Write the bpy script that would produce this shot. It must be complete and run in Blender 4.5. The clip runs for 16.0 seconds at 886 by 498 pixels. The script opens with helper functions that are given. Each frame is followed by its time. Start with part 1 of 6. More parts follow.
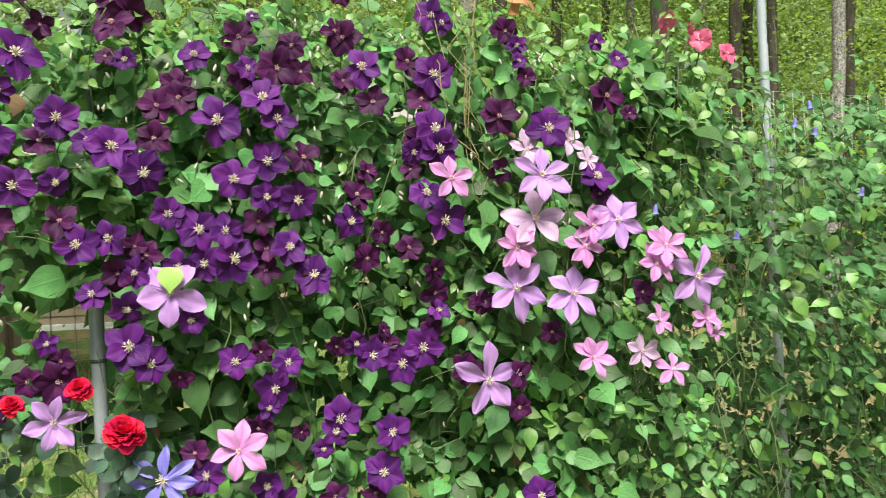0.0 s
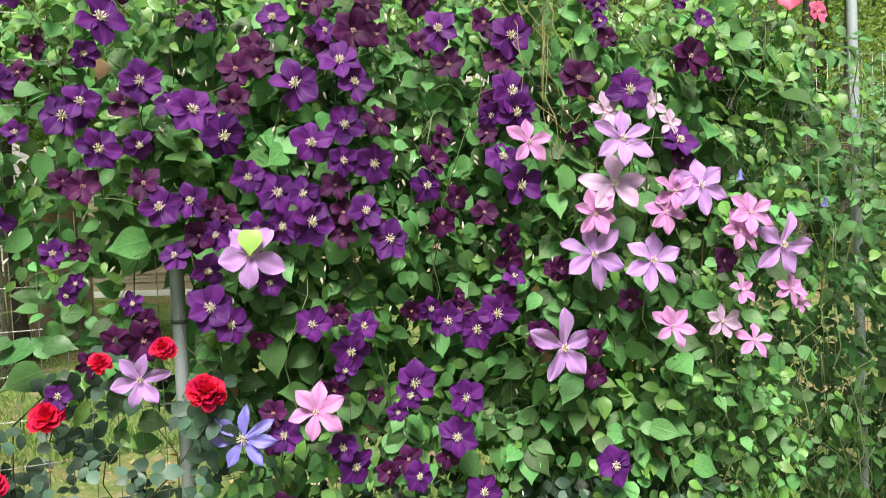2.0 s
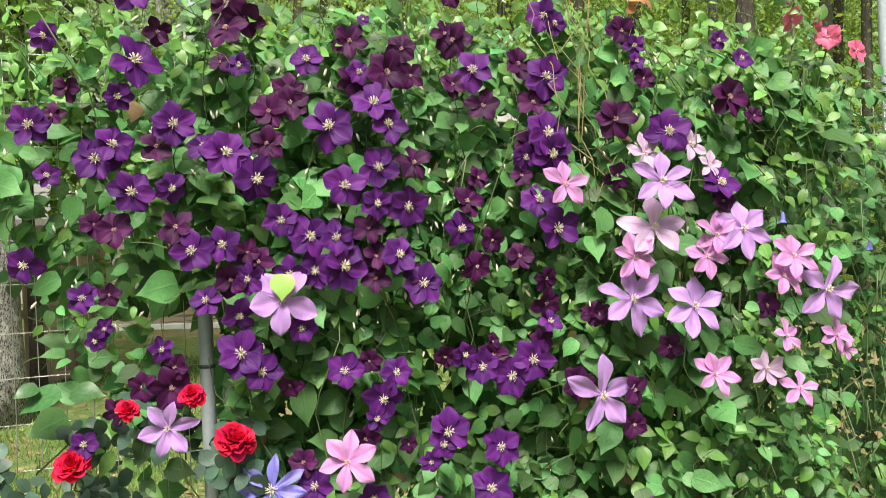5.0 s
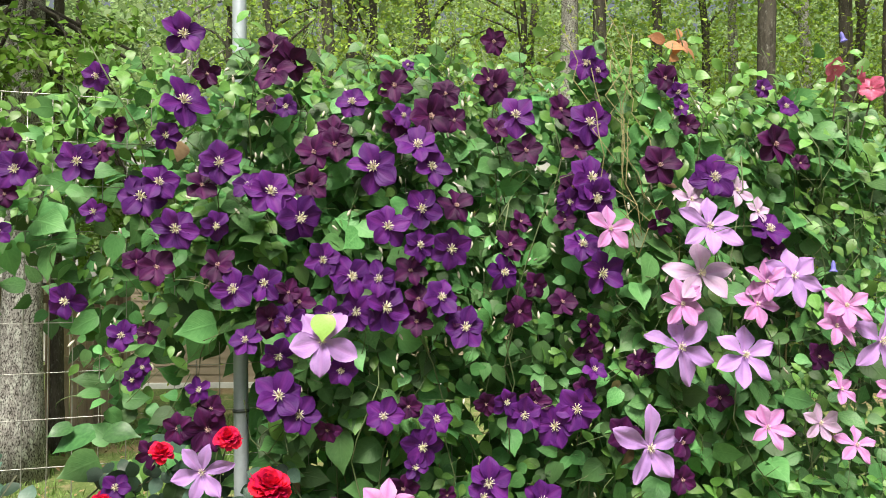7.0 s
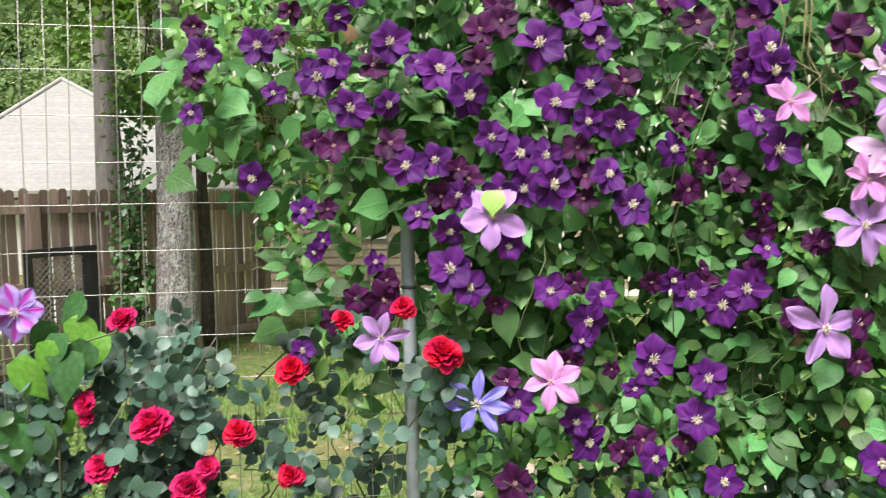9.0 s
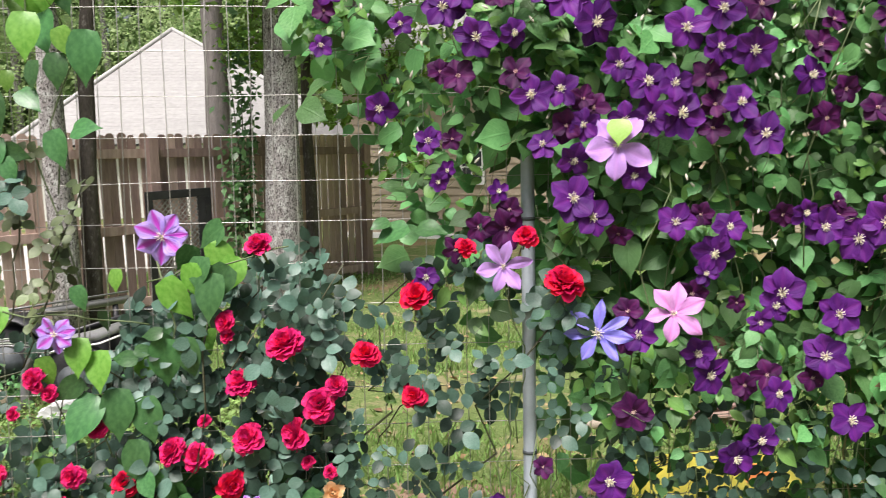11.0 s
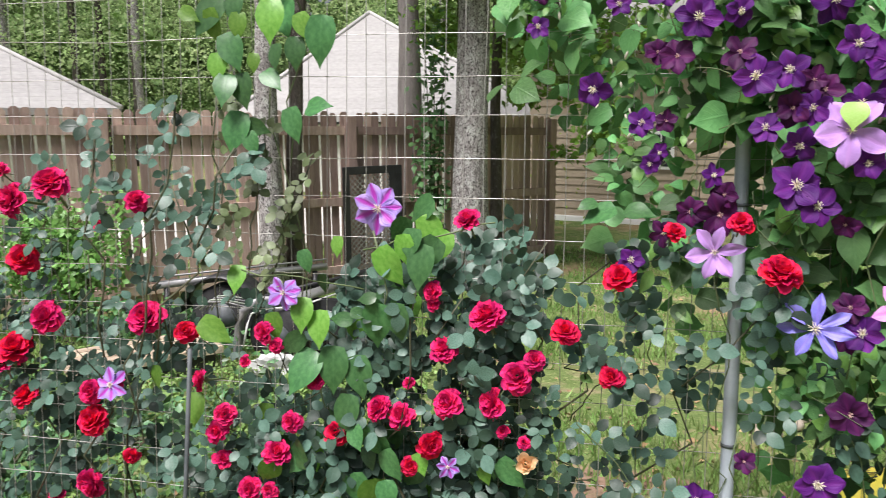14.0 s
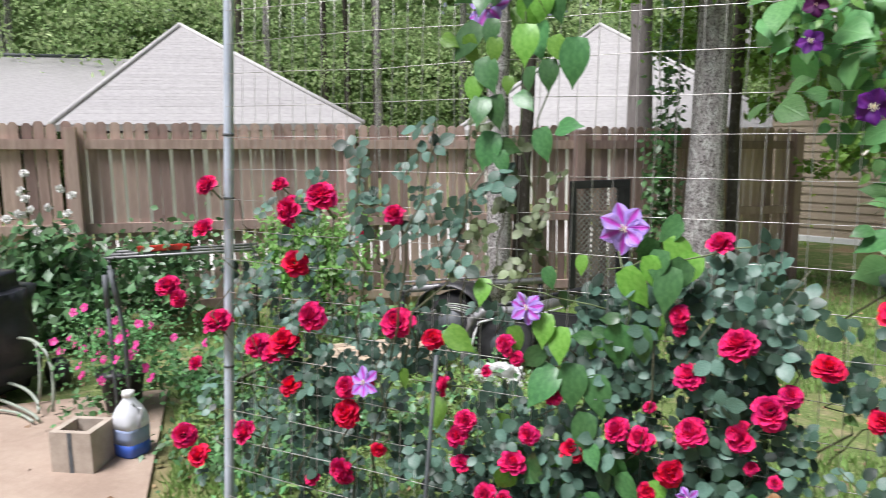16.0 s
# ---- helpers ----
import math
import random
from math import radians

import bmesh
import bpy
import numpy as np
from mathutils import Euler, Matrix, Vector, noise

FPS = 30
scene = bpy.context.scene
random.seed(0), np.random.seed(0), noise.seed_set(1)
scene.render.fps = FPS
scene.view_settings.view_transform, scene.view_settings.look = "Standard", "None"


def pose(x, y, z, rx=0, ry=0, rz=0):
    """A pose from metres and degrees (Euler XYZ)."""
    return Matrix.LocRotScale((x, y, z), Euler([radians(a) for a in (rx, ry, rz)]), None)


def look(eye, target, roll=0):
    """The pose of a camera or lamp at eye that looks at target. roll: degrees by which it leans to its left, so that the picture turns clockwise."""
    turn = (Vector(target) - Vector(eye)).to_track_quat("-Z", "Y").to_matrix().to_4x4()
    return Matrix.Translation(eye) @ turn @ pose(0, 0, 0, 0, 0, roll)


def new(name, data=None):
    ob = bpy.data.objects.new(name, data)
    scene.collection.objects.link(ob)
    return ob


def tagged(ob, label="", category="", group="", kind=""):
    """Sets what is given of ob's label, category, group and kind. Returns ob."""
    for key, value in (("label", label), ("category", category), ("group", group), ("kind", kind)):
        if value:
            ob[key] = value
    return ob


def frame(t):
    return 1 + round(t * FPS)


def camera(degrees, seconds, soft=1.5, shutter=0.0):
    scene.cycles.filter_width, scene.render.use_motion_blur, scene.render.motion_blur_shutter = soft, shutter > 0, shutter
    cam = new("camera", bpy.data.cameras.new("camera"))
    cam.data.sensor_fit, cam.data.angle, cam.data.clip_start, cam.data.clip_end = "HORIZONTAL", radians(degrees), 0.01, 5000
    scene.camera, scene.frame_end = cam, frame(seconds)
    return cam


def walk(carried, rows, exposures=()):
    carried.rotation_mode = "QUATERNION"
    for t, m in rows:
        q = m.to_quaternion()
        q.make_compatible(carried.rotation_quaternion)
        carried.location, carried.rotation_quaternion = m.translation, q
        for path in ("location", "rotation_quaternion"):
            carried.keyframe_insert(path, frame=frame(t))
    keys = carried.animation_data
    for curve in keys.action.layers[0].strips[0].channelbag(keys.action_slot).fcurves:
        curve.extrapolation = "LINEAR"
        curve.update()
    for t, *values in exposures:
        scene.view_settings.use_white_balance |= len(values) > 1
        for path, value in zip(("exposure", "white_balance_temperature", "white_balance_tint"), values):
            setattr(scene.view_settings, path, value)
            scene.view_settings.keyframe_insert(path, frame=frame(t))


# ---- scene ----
cam = camera(60.0, 16.0, 0.6, 0.6)
PATH = [
    (0, (0.124, -0.01, 1.495), (0.967, 1.798, 1.345), -1.1),
    (0.5, (0.123, -0.016, 1.488), (0.909, 1.816, 1.335), -1.2),
    (1, (0.104, 0.0, 1.487), (0.859, 1.845, 1.321), -1.3),
    (1.5, (0.095, 0.018, 1.494), (0.822, 1.872, 1.305), -1.2),
    (2, (0.089, 0.023, 1.478), (0.795, 1.881, 1.259), -1.0),
    (2.5, (0.083, 0.023, 1.459), (0.772, 1.881, 1.194), -0.6),
    (3, (0.07, 0.028, 1.45), (0.75, 1.887, 1.158), -0.3),
    (3.5, (0.064, 0.031, 1.451), (0.733, 1.893, 1.163), -0.3),
    (4, (0.058, 0.032, 1.475), (0.726, 1.9, 1.22), -0.5),
    (4.5, (0.062, 0.054, 1.504), (0.737, 1.926, 1.306), -0.8),
    (7, (0.018, 0.115, 1.453), (0.654, 2.011, 1.489), -0.2),
    (7.5, (0.0, 0.121, 1.442), (0.584, 2.034, 1.436), 0.1),
    (8, (-0.032, 0.123, 1.418), (0.485, 2.054, 1.351), 0.4),
    (8.5, (-0.057, 0.124, 1.393), (0.36, 2.075, 1.251), -0.5),
    (9, (-0.088, 0.118, 1.378), (0.25, 2.081, 1.193), -0.6),
    (11.5, (-0.167, 0.088, 1.337), (-0.151, 2.059, 1.002), -1.0),
    (12, (-0.187, 0.074, 1.336), (-0.258, 2.042, 0.988), -1.1),
    (12.5, (-0.2, 0.063, 1.338), (-0.356, 2.024, 0.981), -1.0),
    (13, (-0.208, 0.061, 1.339), (-0.439, 2.014, 0.977), -0.7),
    (13.5, (-0.213, 0.061, 1.34), (-0.502, 2.006, 0.978), -0.5),
    (14, (-0.214, 0.057, 1.34), (-0.576, 1.991, 0.982), -0.2),
    (14.5, (-0.224, 0.049, 1.341), (-0.687, 1.962, 0.989), -0.0),
    (15, (-0.253, 0.04, 1.348), (-0.854, 1.917, 1.005), -0.0),
    (15.5, (-0.253, 0.034, 1.358), (-1.011, 1.854, 1.024), -0.3),
    (16, (-0.267, 0.016, 1.359), (-1.164, 1.774, 1.036), -0.7),

]
walk(cam, [(t, look(eye, target, roll)) for t, eye, target, roll in PATH], [(0, 0.57, 6760, 4), (7.0, 0.57, 6820, 5), (9.0, 0.60, 6420, 10), (12.0, 0.55, 6320, 18), (14.0, 0.51, 6180, 17), (16.0, 0.46, 5950, 18)])

# ---- light ----
SUN_UP, SUN_ROUND = 62.0, 205.0
world = bpy.data.worlds.new("sky")
scene.world = world
world.use_nodes = True
sky_nodes = world.node_tree
sky = sky_nodes.nodes.new("ShaderNodeTexSky")
sky.sky_type = "NISHITA"
sky.sun_disc = False
sky.sun_elevation, sky.sun_rotation = radians(SUN_UP), radians(SUN_ROUND)
sky.air_density, sky.dust_density, sky.ozone_density = 1.0, 4.0, 0.6
sky_back = sky_nodes.nodes["Background"]
haze = sky_nodes.nodes.new("ShaderNodeHueSaturation")
haze.inputs["Saturation"].default_value = 0.5
sky_nodes.links.new(sky.outputs[0], haze.inputs["Color"])
sky_nodes.links.new(haze.outputs[0], sky_back.inputs[0])
sky_back.inputs[1].default_value = 0.062
sun = new("sun", bpy.data.lights.new("sun", "SUN"))
sun.data.energy, sun.data.angle, sun.data.color = 5.0, radians(24), (1.0, 0.96, 0.88)
az = radians(SUN_ROUND)
sun_way = Vector((math.sin(az) * math.cos(radians(SUN_UP)), math.cos(az) * math.cos(radians(SUN_UP)), math.sin(radians(SUN_UP))))
sun.matrix_world = look(sun_way * 50, (0, 0, 0))


# ---- materials ----
def mat(name, a, b=None, rough=0.6, scale=8.0, bump=0.0, bump_scale=None, metal=0.0, thin=0.0, vary=0.0, fine=0.25, stretch=(1, 1, 1), spec=0.5, veins=0.0, bar=None, streak=0.0):
    """Two colours mixed by broad and fine noise, with relief; thin: share of light let through; vary: brightness range from piece to piece."""
    m = bpy.data.materials.new(name)
    m.use_nodes = True
    nt = m.node_tree
    n, l = nt.nodes, nt.links
    bsdf, out = n["Principled BSDF"], n["Material Output"]
    bsdf.inputs["Roughness"].default_value, bsdf.inputs["Metallic"].default_value = rough, metal
    bsdf.inputs["Specular IOR Level"].default_value = spec
    b = b or a
    co = n.new("ShaderNodeTexCoord")
    mp = n.new("ShaderNodeMapping")
    mp.inputs["Scale"].default_value = stretch
    l.new(co.outputs["Object"], mp.inputs[0])
    big, small = n.new("ShaderNodeTexNoise"), n.new("ShaderNodeTexNoise")
    big.inputs["Scale"].default_value, small.inputs["Scale"].default_value = scale, scale * 9
    big.inputs["Detail"].default_value = 4
    for t in (big, small):
        l.new(mp.outputs[0], t.inputs["Vector"])
    mixf = n.new("ShaderNodeMix")
    mixf.inputs[0].default_value = fine
    l.new(big.outputs[0], mixf.inputs[2]), l.new(small.outputs[0], mixf.inputs[3])
    ramp = n.new("ShaderNodeMapRange")
    ramp.inputs[1].default_value, ramp.inputs[2].default_value = 0.35, 0.65
    l.new(mixf.outputs[0], ramp.inputs[0])
    mix = n.new("ShaderNodeMix")
    mix.data_type = "RGBA"
    mix.inputs[6].default_value, mix.inputs[7].default_value = (*a, 1), (*b, 1)
    l.new(ramp.outputs[0], mix.inputs[0])
    colour = mix.outputs[2]
    relief = None
    if veins or bar or streak:
        # lengthwise marks by the leaf's own coordinates: u across, v from stalk to tip
        uv, sep = n.new("ShaderNodeUVMap"), n.new("ShaderNodeSeparateXYZ")
        l.new(uv.outputs[0], sep.inputs[0])

        def calc(op, p, q=None, r=None):
            k = n.new("ShaderNodeMath")
            k.operation = op
            for i, x in enumerate((p, q, r)):
                if x is None:
                    continue
                if isinstance(x, (int, float)):
                    k.inputs[i].default_value = x
                else:
                    l.new(x, k.inputs[i])
            return k.outputs[0]

        def ease(x, lo, hi):
            k = n.new("ShaderNodeMapRange")
            k.interpolation_type = "SMOOTHSTEP"
            l.new(x, k.inputs[0])
            k.inputs[1].default_value, k.inputs[2].default_value, k.inputs[3].default_value, k.inputs[4].default_value = lo, hi, 1.0, 0.0
            return k.outputs[0]

        a_u = calc("ABSOLUTE", calc("MULTIPLY_ADD", sep.outputs[0], 2.0, -1.0))

        def blend(fac, col, mode="MIX"):
            k = n.new("ShaderNodeMix")
            k.data_type, k.blend_type = "RGBA", mode
            l.new(fac, k.inputs[0])
            l.new(colour, k.inputs[6])
            k.inputs[7].default_value = (*col, 1)
            return k.outputs[2]

        if veins:
            side = calc("ABSOLUTE", calc("SUBTRACT", calc("FRACT", calc("MULTIPLY", calc("MULTIPLY_ADD", a_u, -0.38, sep.outputs[1]), 7.0)), 0.5))
            relief = calc("MAXIMUM", ease(a_u, 0.02, 0.10), calc("MULTIPLY", ease(side, 0.02, 0.13), 0.6))
            colour = blend(calc("MULTIPLY", relief, veins), tuple(min(1, 2.1 * x + 0.05) for x in b))
        if streak:
            cmb = n.new("ShaderNodeCombineXYZ")
            l.new(calc("MULTIPLY", sep.outputs[0], 9.0), cmb.inputs[0])
            l.new(calc("MULTIPLY", sep.outputs[1], 0.8), cmb.inputs[1])
            l.new(calc("MULTIPLY", n.new("ShaderNodeObjectInfo").outputs["Random"], 50.0), cmb.inputs[2])
            sn = n.new("ShaderNodeTexNoise")
            sn.inputs["Scale"].default_value, sn.inputs["Detail"].default_value = 1.6, 3
            l.new(cmb.outputs[0], sn.inputs["Vector"])
            relief = sn.outputs[0]
            colour = blend(calc("MULTIPLY", ease(relief, 0.36, 0.58), streak), tuple(0.55 * x for x in a))
        if bar:
            colour = blend(calc("MULTIPLY", ease(a_u, 0.06, bar[1]), bar[2]), bar[0])
    if vary:
        info, geo = n.new("ShaderNodeObjectInfo"), n.new("ShaderNodeNewGeometry")
        add, fr = n.new("ShaderNodeMath"), n.new("ShaderNodeMath")
        l.new(info.outputs["Random"], add.inputs[0]), l.new(geo.outputs["Random Per Island"], add.inputs[1])
        fr.operation = "FRACT"
        l.new(add.outputs[0], fr.inputs[0])
        to = n.new("ShaderNodeMapRange")
        to.inputs[3].default_value, to.inputs[4].default_value = 1 - vary, 1 + vary
        l.new(fr.outputs[0], to.inputs[0])
        hsv = n.new("ShaderNodeHueSaturation")
        hue = n.new("ShaderNodeMapRange")
        hue.inputs[3].default_value, hue.inputs[4].default_value = 0.5 - 0.03 * vary, 0.5 + 0.03 * vary
        l.new(fr.outputs[0], hue.inputs[0])
        l.new(hue.outputs[0], hsv.inputs["Hue"])
        l.new(to.outputs[0], hsv.inputs["Value"])
        l.new(colour, hsv.inputs["Color"])
        colour = hsv.outputs[0]
    l.new(colour, bsdf.inputs["Base Color"])
    if bump:
        bp = n.new("ShaderNodeBump")
        bp.inputs["Strength"].default_value, bp.inputs["Distance"].default_value = bump, 0.01
        src = small
        if bump_scale:
            src = n.new("ShaderNodeTexNoise")
            src.inputs["Scale"].default_value, src.inputs["Detail"].default_value = bump_scale, 5
            l.new(mp.outputs[0], src.inputs["Vector"])
        l.new(relief or src.outputs[0], bp.inputs["Height"])
        l.new(bp.outputs[0], bsdf.inputs["Normal"])
    if thin:
        tr, ms = n.new("ShaderNodeBsdfTranslucent"), n.new("ShaderNodeMixShader")
        l.new(colour, tr.inputs[0])
        ms.inputs[0].default_value = thin
        l.new(bsdf.outputs[0], ms.inputs[1]), l.new(tr.outputs[0], ms.inputs[2])
        l.new(ms.outputs[0], out.inputs[0])
    return m


M_LEAF = mat("clematis leaf", (0.080, 0.205, 0.066), (0.140, 0.305, 0.106), 0.43, 14, 0.2, thin=0.2, vary=0.6, veins=0.07, spec=0.3)
M_LEAF_PALE = mat("young leaf", (0.13, 0.29, 0.06), (0.20, 0.38, 0.095), 0.38, 14, 0.2, thin=0.25, vary=0.35, veins=0.08)
M_LEAF_RIGHT = mat("vine leaf", (0.066, 0.16, 0.056), (0.125, 0.262, 0.095), 0.45, 14, 0.2, thin=0.15, vary=0.6, veins=0.07, spec=0.3)
M_ROSE_LEAF = mat("rose leaf", (0.040, 0.084, 0.056), (0.080, 0.142, 0.104), 0.38, 18, 0.12, thin=0.08, vary=0.7, veins=0.03, spec=0.3)
M_HEART = mat("dark heart leaf", (0.036, 0.108, 0.034), (0.066, 0.168, 0.054), 0.36, 8, 0.06, thin=0.15, vary=0.4, veins=0.06, spec=0.4, fine=0.08)
# lime copy of the heart leaf, with sunlight on it put into the colour
M_HEART_LIME = mat("sun-tinted lime heart leaf", (0.12, 0.285, 0.036), (0.19, 0.38, 0.064), 0.38, 8, 0.06, thin=0.35, vary=0.3, veins=0.06, spec=0.35, fine=0.08)
M_BRONZE = mat("bronze new leaf", (0.075, 0.105, 0.042), (0.135, 0.165, 0.072), 0.5, 14, 0.2, thin=0.15, vary=0.5)
M_PURPLE = mat("violet petal", (0.060, 0.006, 0.118), (0.108, 0.015, 0.185), 0.55, 3, 0.22, thin=0.12, vary=0.25, spec=0.2, streak=0.12, bar=((0.135, 0.018, 0.185), 0.4, 0.5))
M_WINE = mat("wine petal", (0.036, 0.0035, 0.036), (0.066, 0.008, 0.068), 0.55, 3, 0.22, thin=0.12, vary=0.3, spec=0.2, streak=0.12, bar=((0.10, 0.010, 0.08), 0.4, 0.5))
M_LILAC = mat("lilac petal", (0.47, 0.24, 0.66), (0.58, 0.34, 0.76), 0.5, 4, 0.15, thin=0.25, vary=0.1, spec=0.25, streak=0.03, bar=((0.58, 0.28, 0.68), 0.3, 0.4))
M_PINK = mat("pink petal", (0.55, 0.22, 0.54), (0.68, 0.33, 0.67), 0.5, 4, 0.15, thin=0.25, vary=0.1, spec=0.25, streak=0.03, bar=((0.62, 0.16, 0.48), 0.3, 0.5))
M_MAUVE = mat("pale mauve petal", (0.54, 0.36, 0.60), (0.68, 0.48, 0.70), 0.5, 4, 0.18, thin=0.2, vary=0.1, spec=0.25, streak=0.06, bar=((0.58, 0.30, 0.56), 0.3, 0.4))
M_BLUE = mat("blue petal", (0.20, 0.18, 0.70), (0.30, 0.27, 0.80), 0.5, 4, 0.18, thin=0.25, streak=0.12, bar=((0.26, 0.18, 0.70), 0.3, 0.5))
M_STRIPE = mat("striped petal", (0.36, 0.23, 0.70), (0.48, 0.33, 0.78), 0.5, 4, 0.4, thin=0.2, streak=0.15, bar=((0.42, 0.035, 0.42), 0.6, 1.0))
M_STAMEN = mat("pale stamens", (0.74, 0.66, 0.46), (0.82, 0.76, 0.60), 0.7, 40)
M_STAMEN_PINK = mat("rosy stamens", (0.62, 0.36, 0.36), (0.72, 0.52, 0.45), 0.7, 40)
M_SEPAL = mat("green sepal", (0.30, 0.52, 0.10), (0.36, 0.58, 0.14), 0.5, 20, thin=0.2)
M_RED = mat("red rose petal", (0.64, 0.006, 0.05), (0.82, 0.024, 0.11), 0.55, 9, 0.2, thin=0.18, vary=0.3, spec=0.15)
M_ROSE_PINK = mat("crimson pink rose petal", (0.62, 0.008, 0.11), (0.82, 0.04, 0.21), 0.55, 9, 0.2, thin=0.18, vary=0.3, spec=0.15)
M_CORAL = mat("coral petal", (0.66, 0.09, 0.22), (0.76, 0.19, 0.36), 0.5, 20, thin=0.25)
M_PEACH = mat("peach petal", (0.88, 0.58, 0.30), (0.92, 0.68, 0.42), 0.5, 20, thin=0.4)
M_WHITE_PETAL = mat("white petal", (0.75, 0.75, 0.70), (0.8, 0.8, 0.78), 0.5, 20, thin=0.2)
M_MAGENTA = mat("magenta petal", (0.62, 0.03, 0.25), (0.72, 0.08, 0.33), 0.5, 20, thin=0.2)
M_BUD = mat("pale bud", (0.52, 0.52, 0.40), (0.68, 0.58, 0.55), 0.6, 30)
M_STEM = mat("green stem", (0.09, 0.14, 0.05), (0.14, 0.17, 0.08), 0.6, 30)
M_TWIG = mat("dry stem", (0.27, 0.22, 0.10), (0.38, 0.34, 0.17), 0.8, 40, 0.3)
M_CANE = mat("rose cane", (0.045, 0.058, 0.026), (0.095, 0.085, 0.05), 0.6, 20, 0.3)
M_GALV = mat("galvanised steel", (0.40, 0.45, 0.52), (0.52, 0.57, 0.64), 0.42, 9, 0.1, metal=0.2)
M_WIRE = mat("fence wire", (0.37, 0.36, 0.34), (0.52, 0.50, 0.47), 0.45, 6, metal=0.5)
M_PICKET = mat("weathered fence board", (0.31, 0.218, 0.182), (0.49, 0.368, 0.318), 0.85, 3, 0.5, 40, vary=0.34, stretch=(6, 6, 0.6), spec=0.2)
M_BARK = mat("grey bark", (0.19, 0.172, 0.165), (0.42, 0.395, 0.385), 0.9, 11, 1.0, 34, stretch=(2.0, 2.0, 0.35), fine=0.45, spec=0.2)
M_BARK_DARK = mat("dark bark", (0.045, 0.038, 0.032), (0.12, 0.105, 0.09), 0.9, 9, 1.0, 30, stretch=(2.0, 2.0, 0.3), fine=0.45, spec=0.2)


def lichen(m, scale=30.0, colour=(0.46, 0.46, 0.42), low=0.50, high=0.66):
    """Pale lichen spots over bark."""
    n, l = m.node_tree.nodes, m.node_tree.links
    base = n["Principled BSDF"].inputs["Base Color"]
    old = base.links[0].from_socket
    co = [x for x in n if x.bl_idname == "ShaderNodeTexCoord"][0]
    spot = n.new("ShaderNodeTexNoise")
    spot.inputs["Scale"].default_value, spot.inputs["Detail"].default_value, spot.inputs["Roughness"].default_value = scale, 6, 0.7
    lm = n.new("ShaderNodeMapping")
    lm.inputs["Scale"].default_value = (1.3, 1.3, 0.6)
    l.new(co.outputs["Object"], lm.inputs[0])
    l.new(lm.outputs[0], spot.inputs["Vector"])
    rg = n.new("ShaderNodeMapRange")
    rg.inputs[1].default_value, rg.inputs[2].default_value = low, high
    l.new(spot.outputs[0], rg.inputs[0])
    mix = n.new("ShaderNodeMix")
    mix.data_type = "RGBA"
    mix.inputs[7].default_value = (*colour, 1)
    l.new(rg.outputs[0], mix.inputs[0]), l.new(old, mix.inputs[6]), l.new(mix.outputs[2], base)


M_BARK_BROWN = mat("grey brown bark", (0.09, 0.082, 0.078), (0.19, 0.172, 0.162), 0.9, 9, 1.0, 30, stretch=(2.0, 2.0, 0.3), fine=0.45, spec=0.2)
lichen(M_BARK, 16.0, (0.52, 0.52, 0.49), 0.48, 0.60)
lichen(M_BARK, 70.0, (0.05, 0.045, 0.04), 0.50, 0.57)
lichen(M_BARK_DARK, 22.0, (0.20, 0.19, 0.17), 0.56, 0.66)
M_ROOF = mat("pale shingles", (0.285, 0.277, 0.27), (0.345, 0.335, 0.328), 0.85, 9, 0.3, 30, vary=0.05)
M_CAP = mat("pale ridge shingle", (0.38, 0.37, 0.36), (0.46, 0.45, 0.44), 0.8, 9, 0.2, 30)
M_SIDING = mat("tan siding", (0.33, 0.265, 0.19), (0.38, 0.31, 0.225), 0.6, 4, 0.1)
M_WHITE = mat("white paint", (0.72, 0.72, 0.70), (0.8, 0.8, 0.78), 0.5, 6)
M_GLASS = mat("window glass", (0.03, 0.035, 0.04), (0.05, 0.055, 0.06), 0.08, 3, spec=0.8)
# pale and greyed: haze over the far woods is put into the leaf colour
M_FAR_LEAF = mat("hazed woodland leaf", (0.26, 0.40, 0.15), (0.52, 0.64, 0.31), 0.6, 0.35, thin=0.6, vary=0.28)
# yellow sunlight on the undergrowth is put into this leaf colour
M_NEAR_WOOD = mat("sun-tinted leaf", (0.23, 0.36, 0.05), (0.44, 0.57, 0.105), 0.6, 0.6, thin=0.6, vary=0.45)
# darker copy of the woodland leaf: the shade of the deep woods is in its colour
M_FAR_LEAF_DARK = mat("shade-tinted woodland leaf", (0.19, 0.30, 0.115), (0.32, 0.44, 0.18), 0.6, 0.4, thin=0.5, vary=0.3)
M_BROAD = mat("broad tree leaf", (0.13, 0.25, 0.04), (0.25, 0.41, 0.075), 0.5, 3, thin=0.5, vary=0.45)
M_SHRUB = mat("shrub leaf", (0.055, 0.13, 0.05), (0.11, 0.215, 0.085), 0.4, 8, thin=0.15, vary=0.5)
M_YELLOW = mat("yellow plastic", (0.62, 0.53, 0.06), (0.70, 0.62, 0.11), 0.35, 6)
M_ORANGE = mat("orange print", (0.75, 0.22, 0.05), (0.8, 0.28, 0.08), 0.4, 6)
M_IVY = mat("ivy leaf", (0.075, 0.175, 0.055), (0.12, 0.24, 0.085), 0.4, 8, thin=0.15, vary=0.3)
M_GRASS = mat("grass blade", (0.12, 0.225, 0.05), (0.27, 0.385, 0.115), 0.6, 3, thin=0.3, vary=0.45)
M_LITTER = mat("dry leaf", (0.22, 0.13, 0.06), (0.36, 0.25, 0.14), 0.8, 6, 0.2, vary=0.5)
M_CONCRETE = mat("tan concrete", (0.27, 0.20, 0.15), (0.38, 0.30, 0.23), 0.85, 2.5, 0.25, 60)
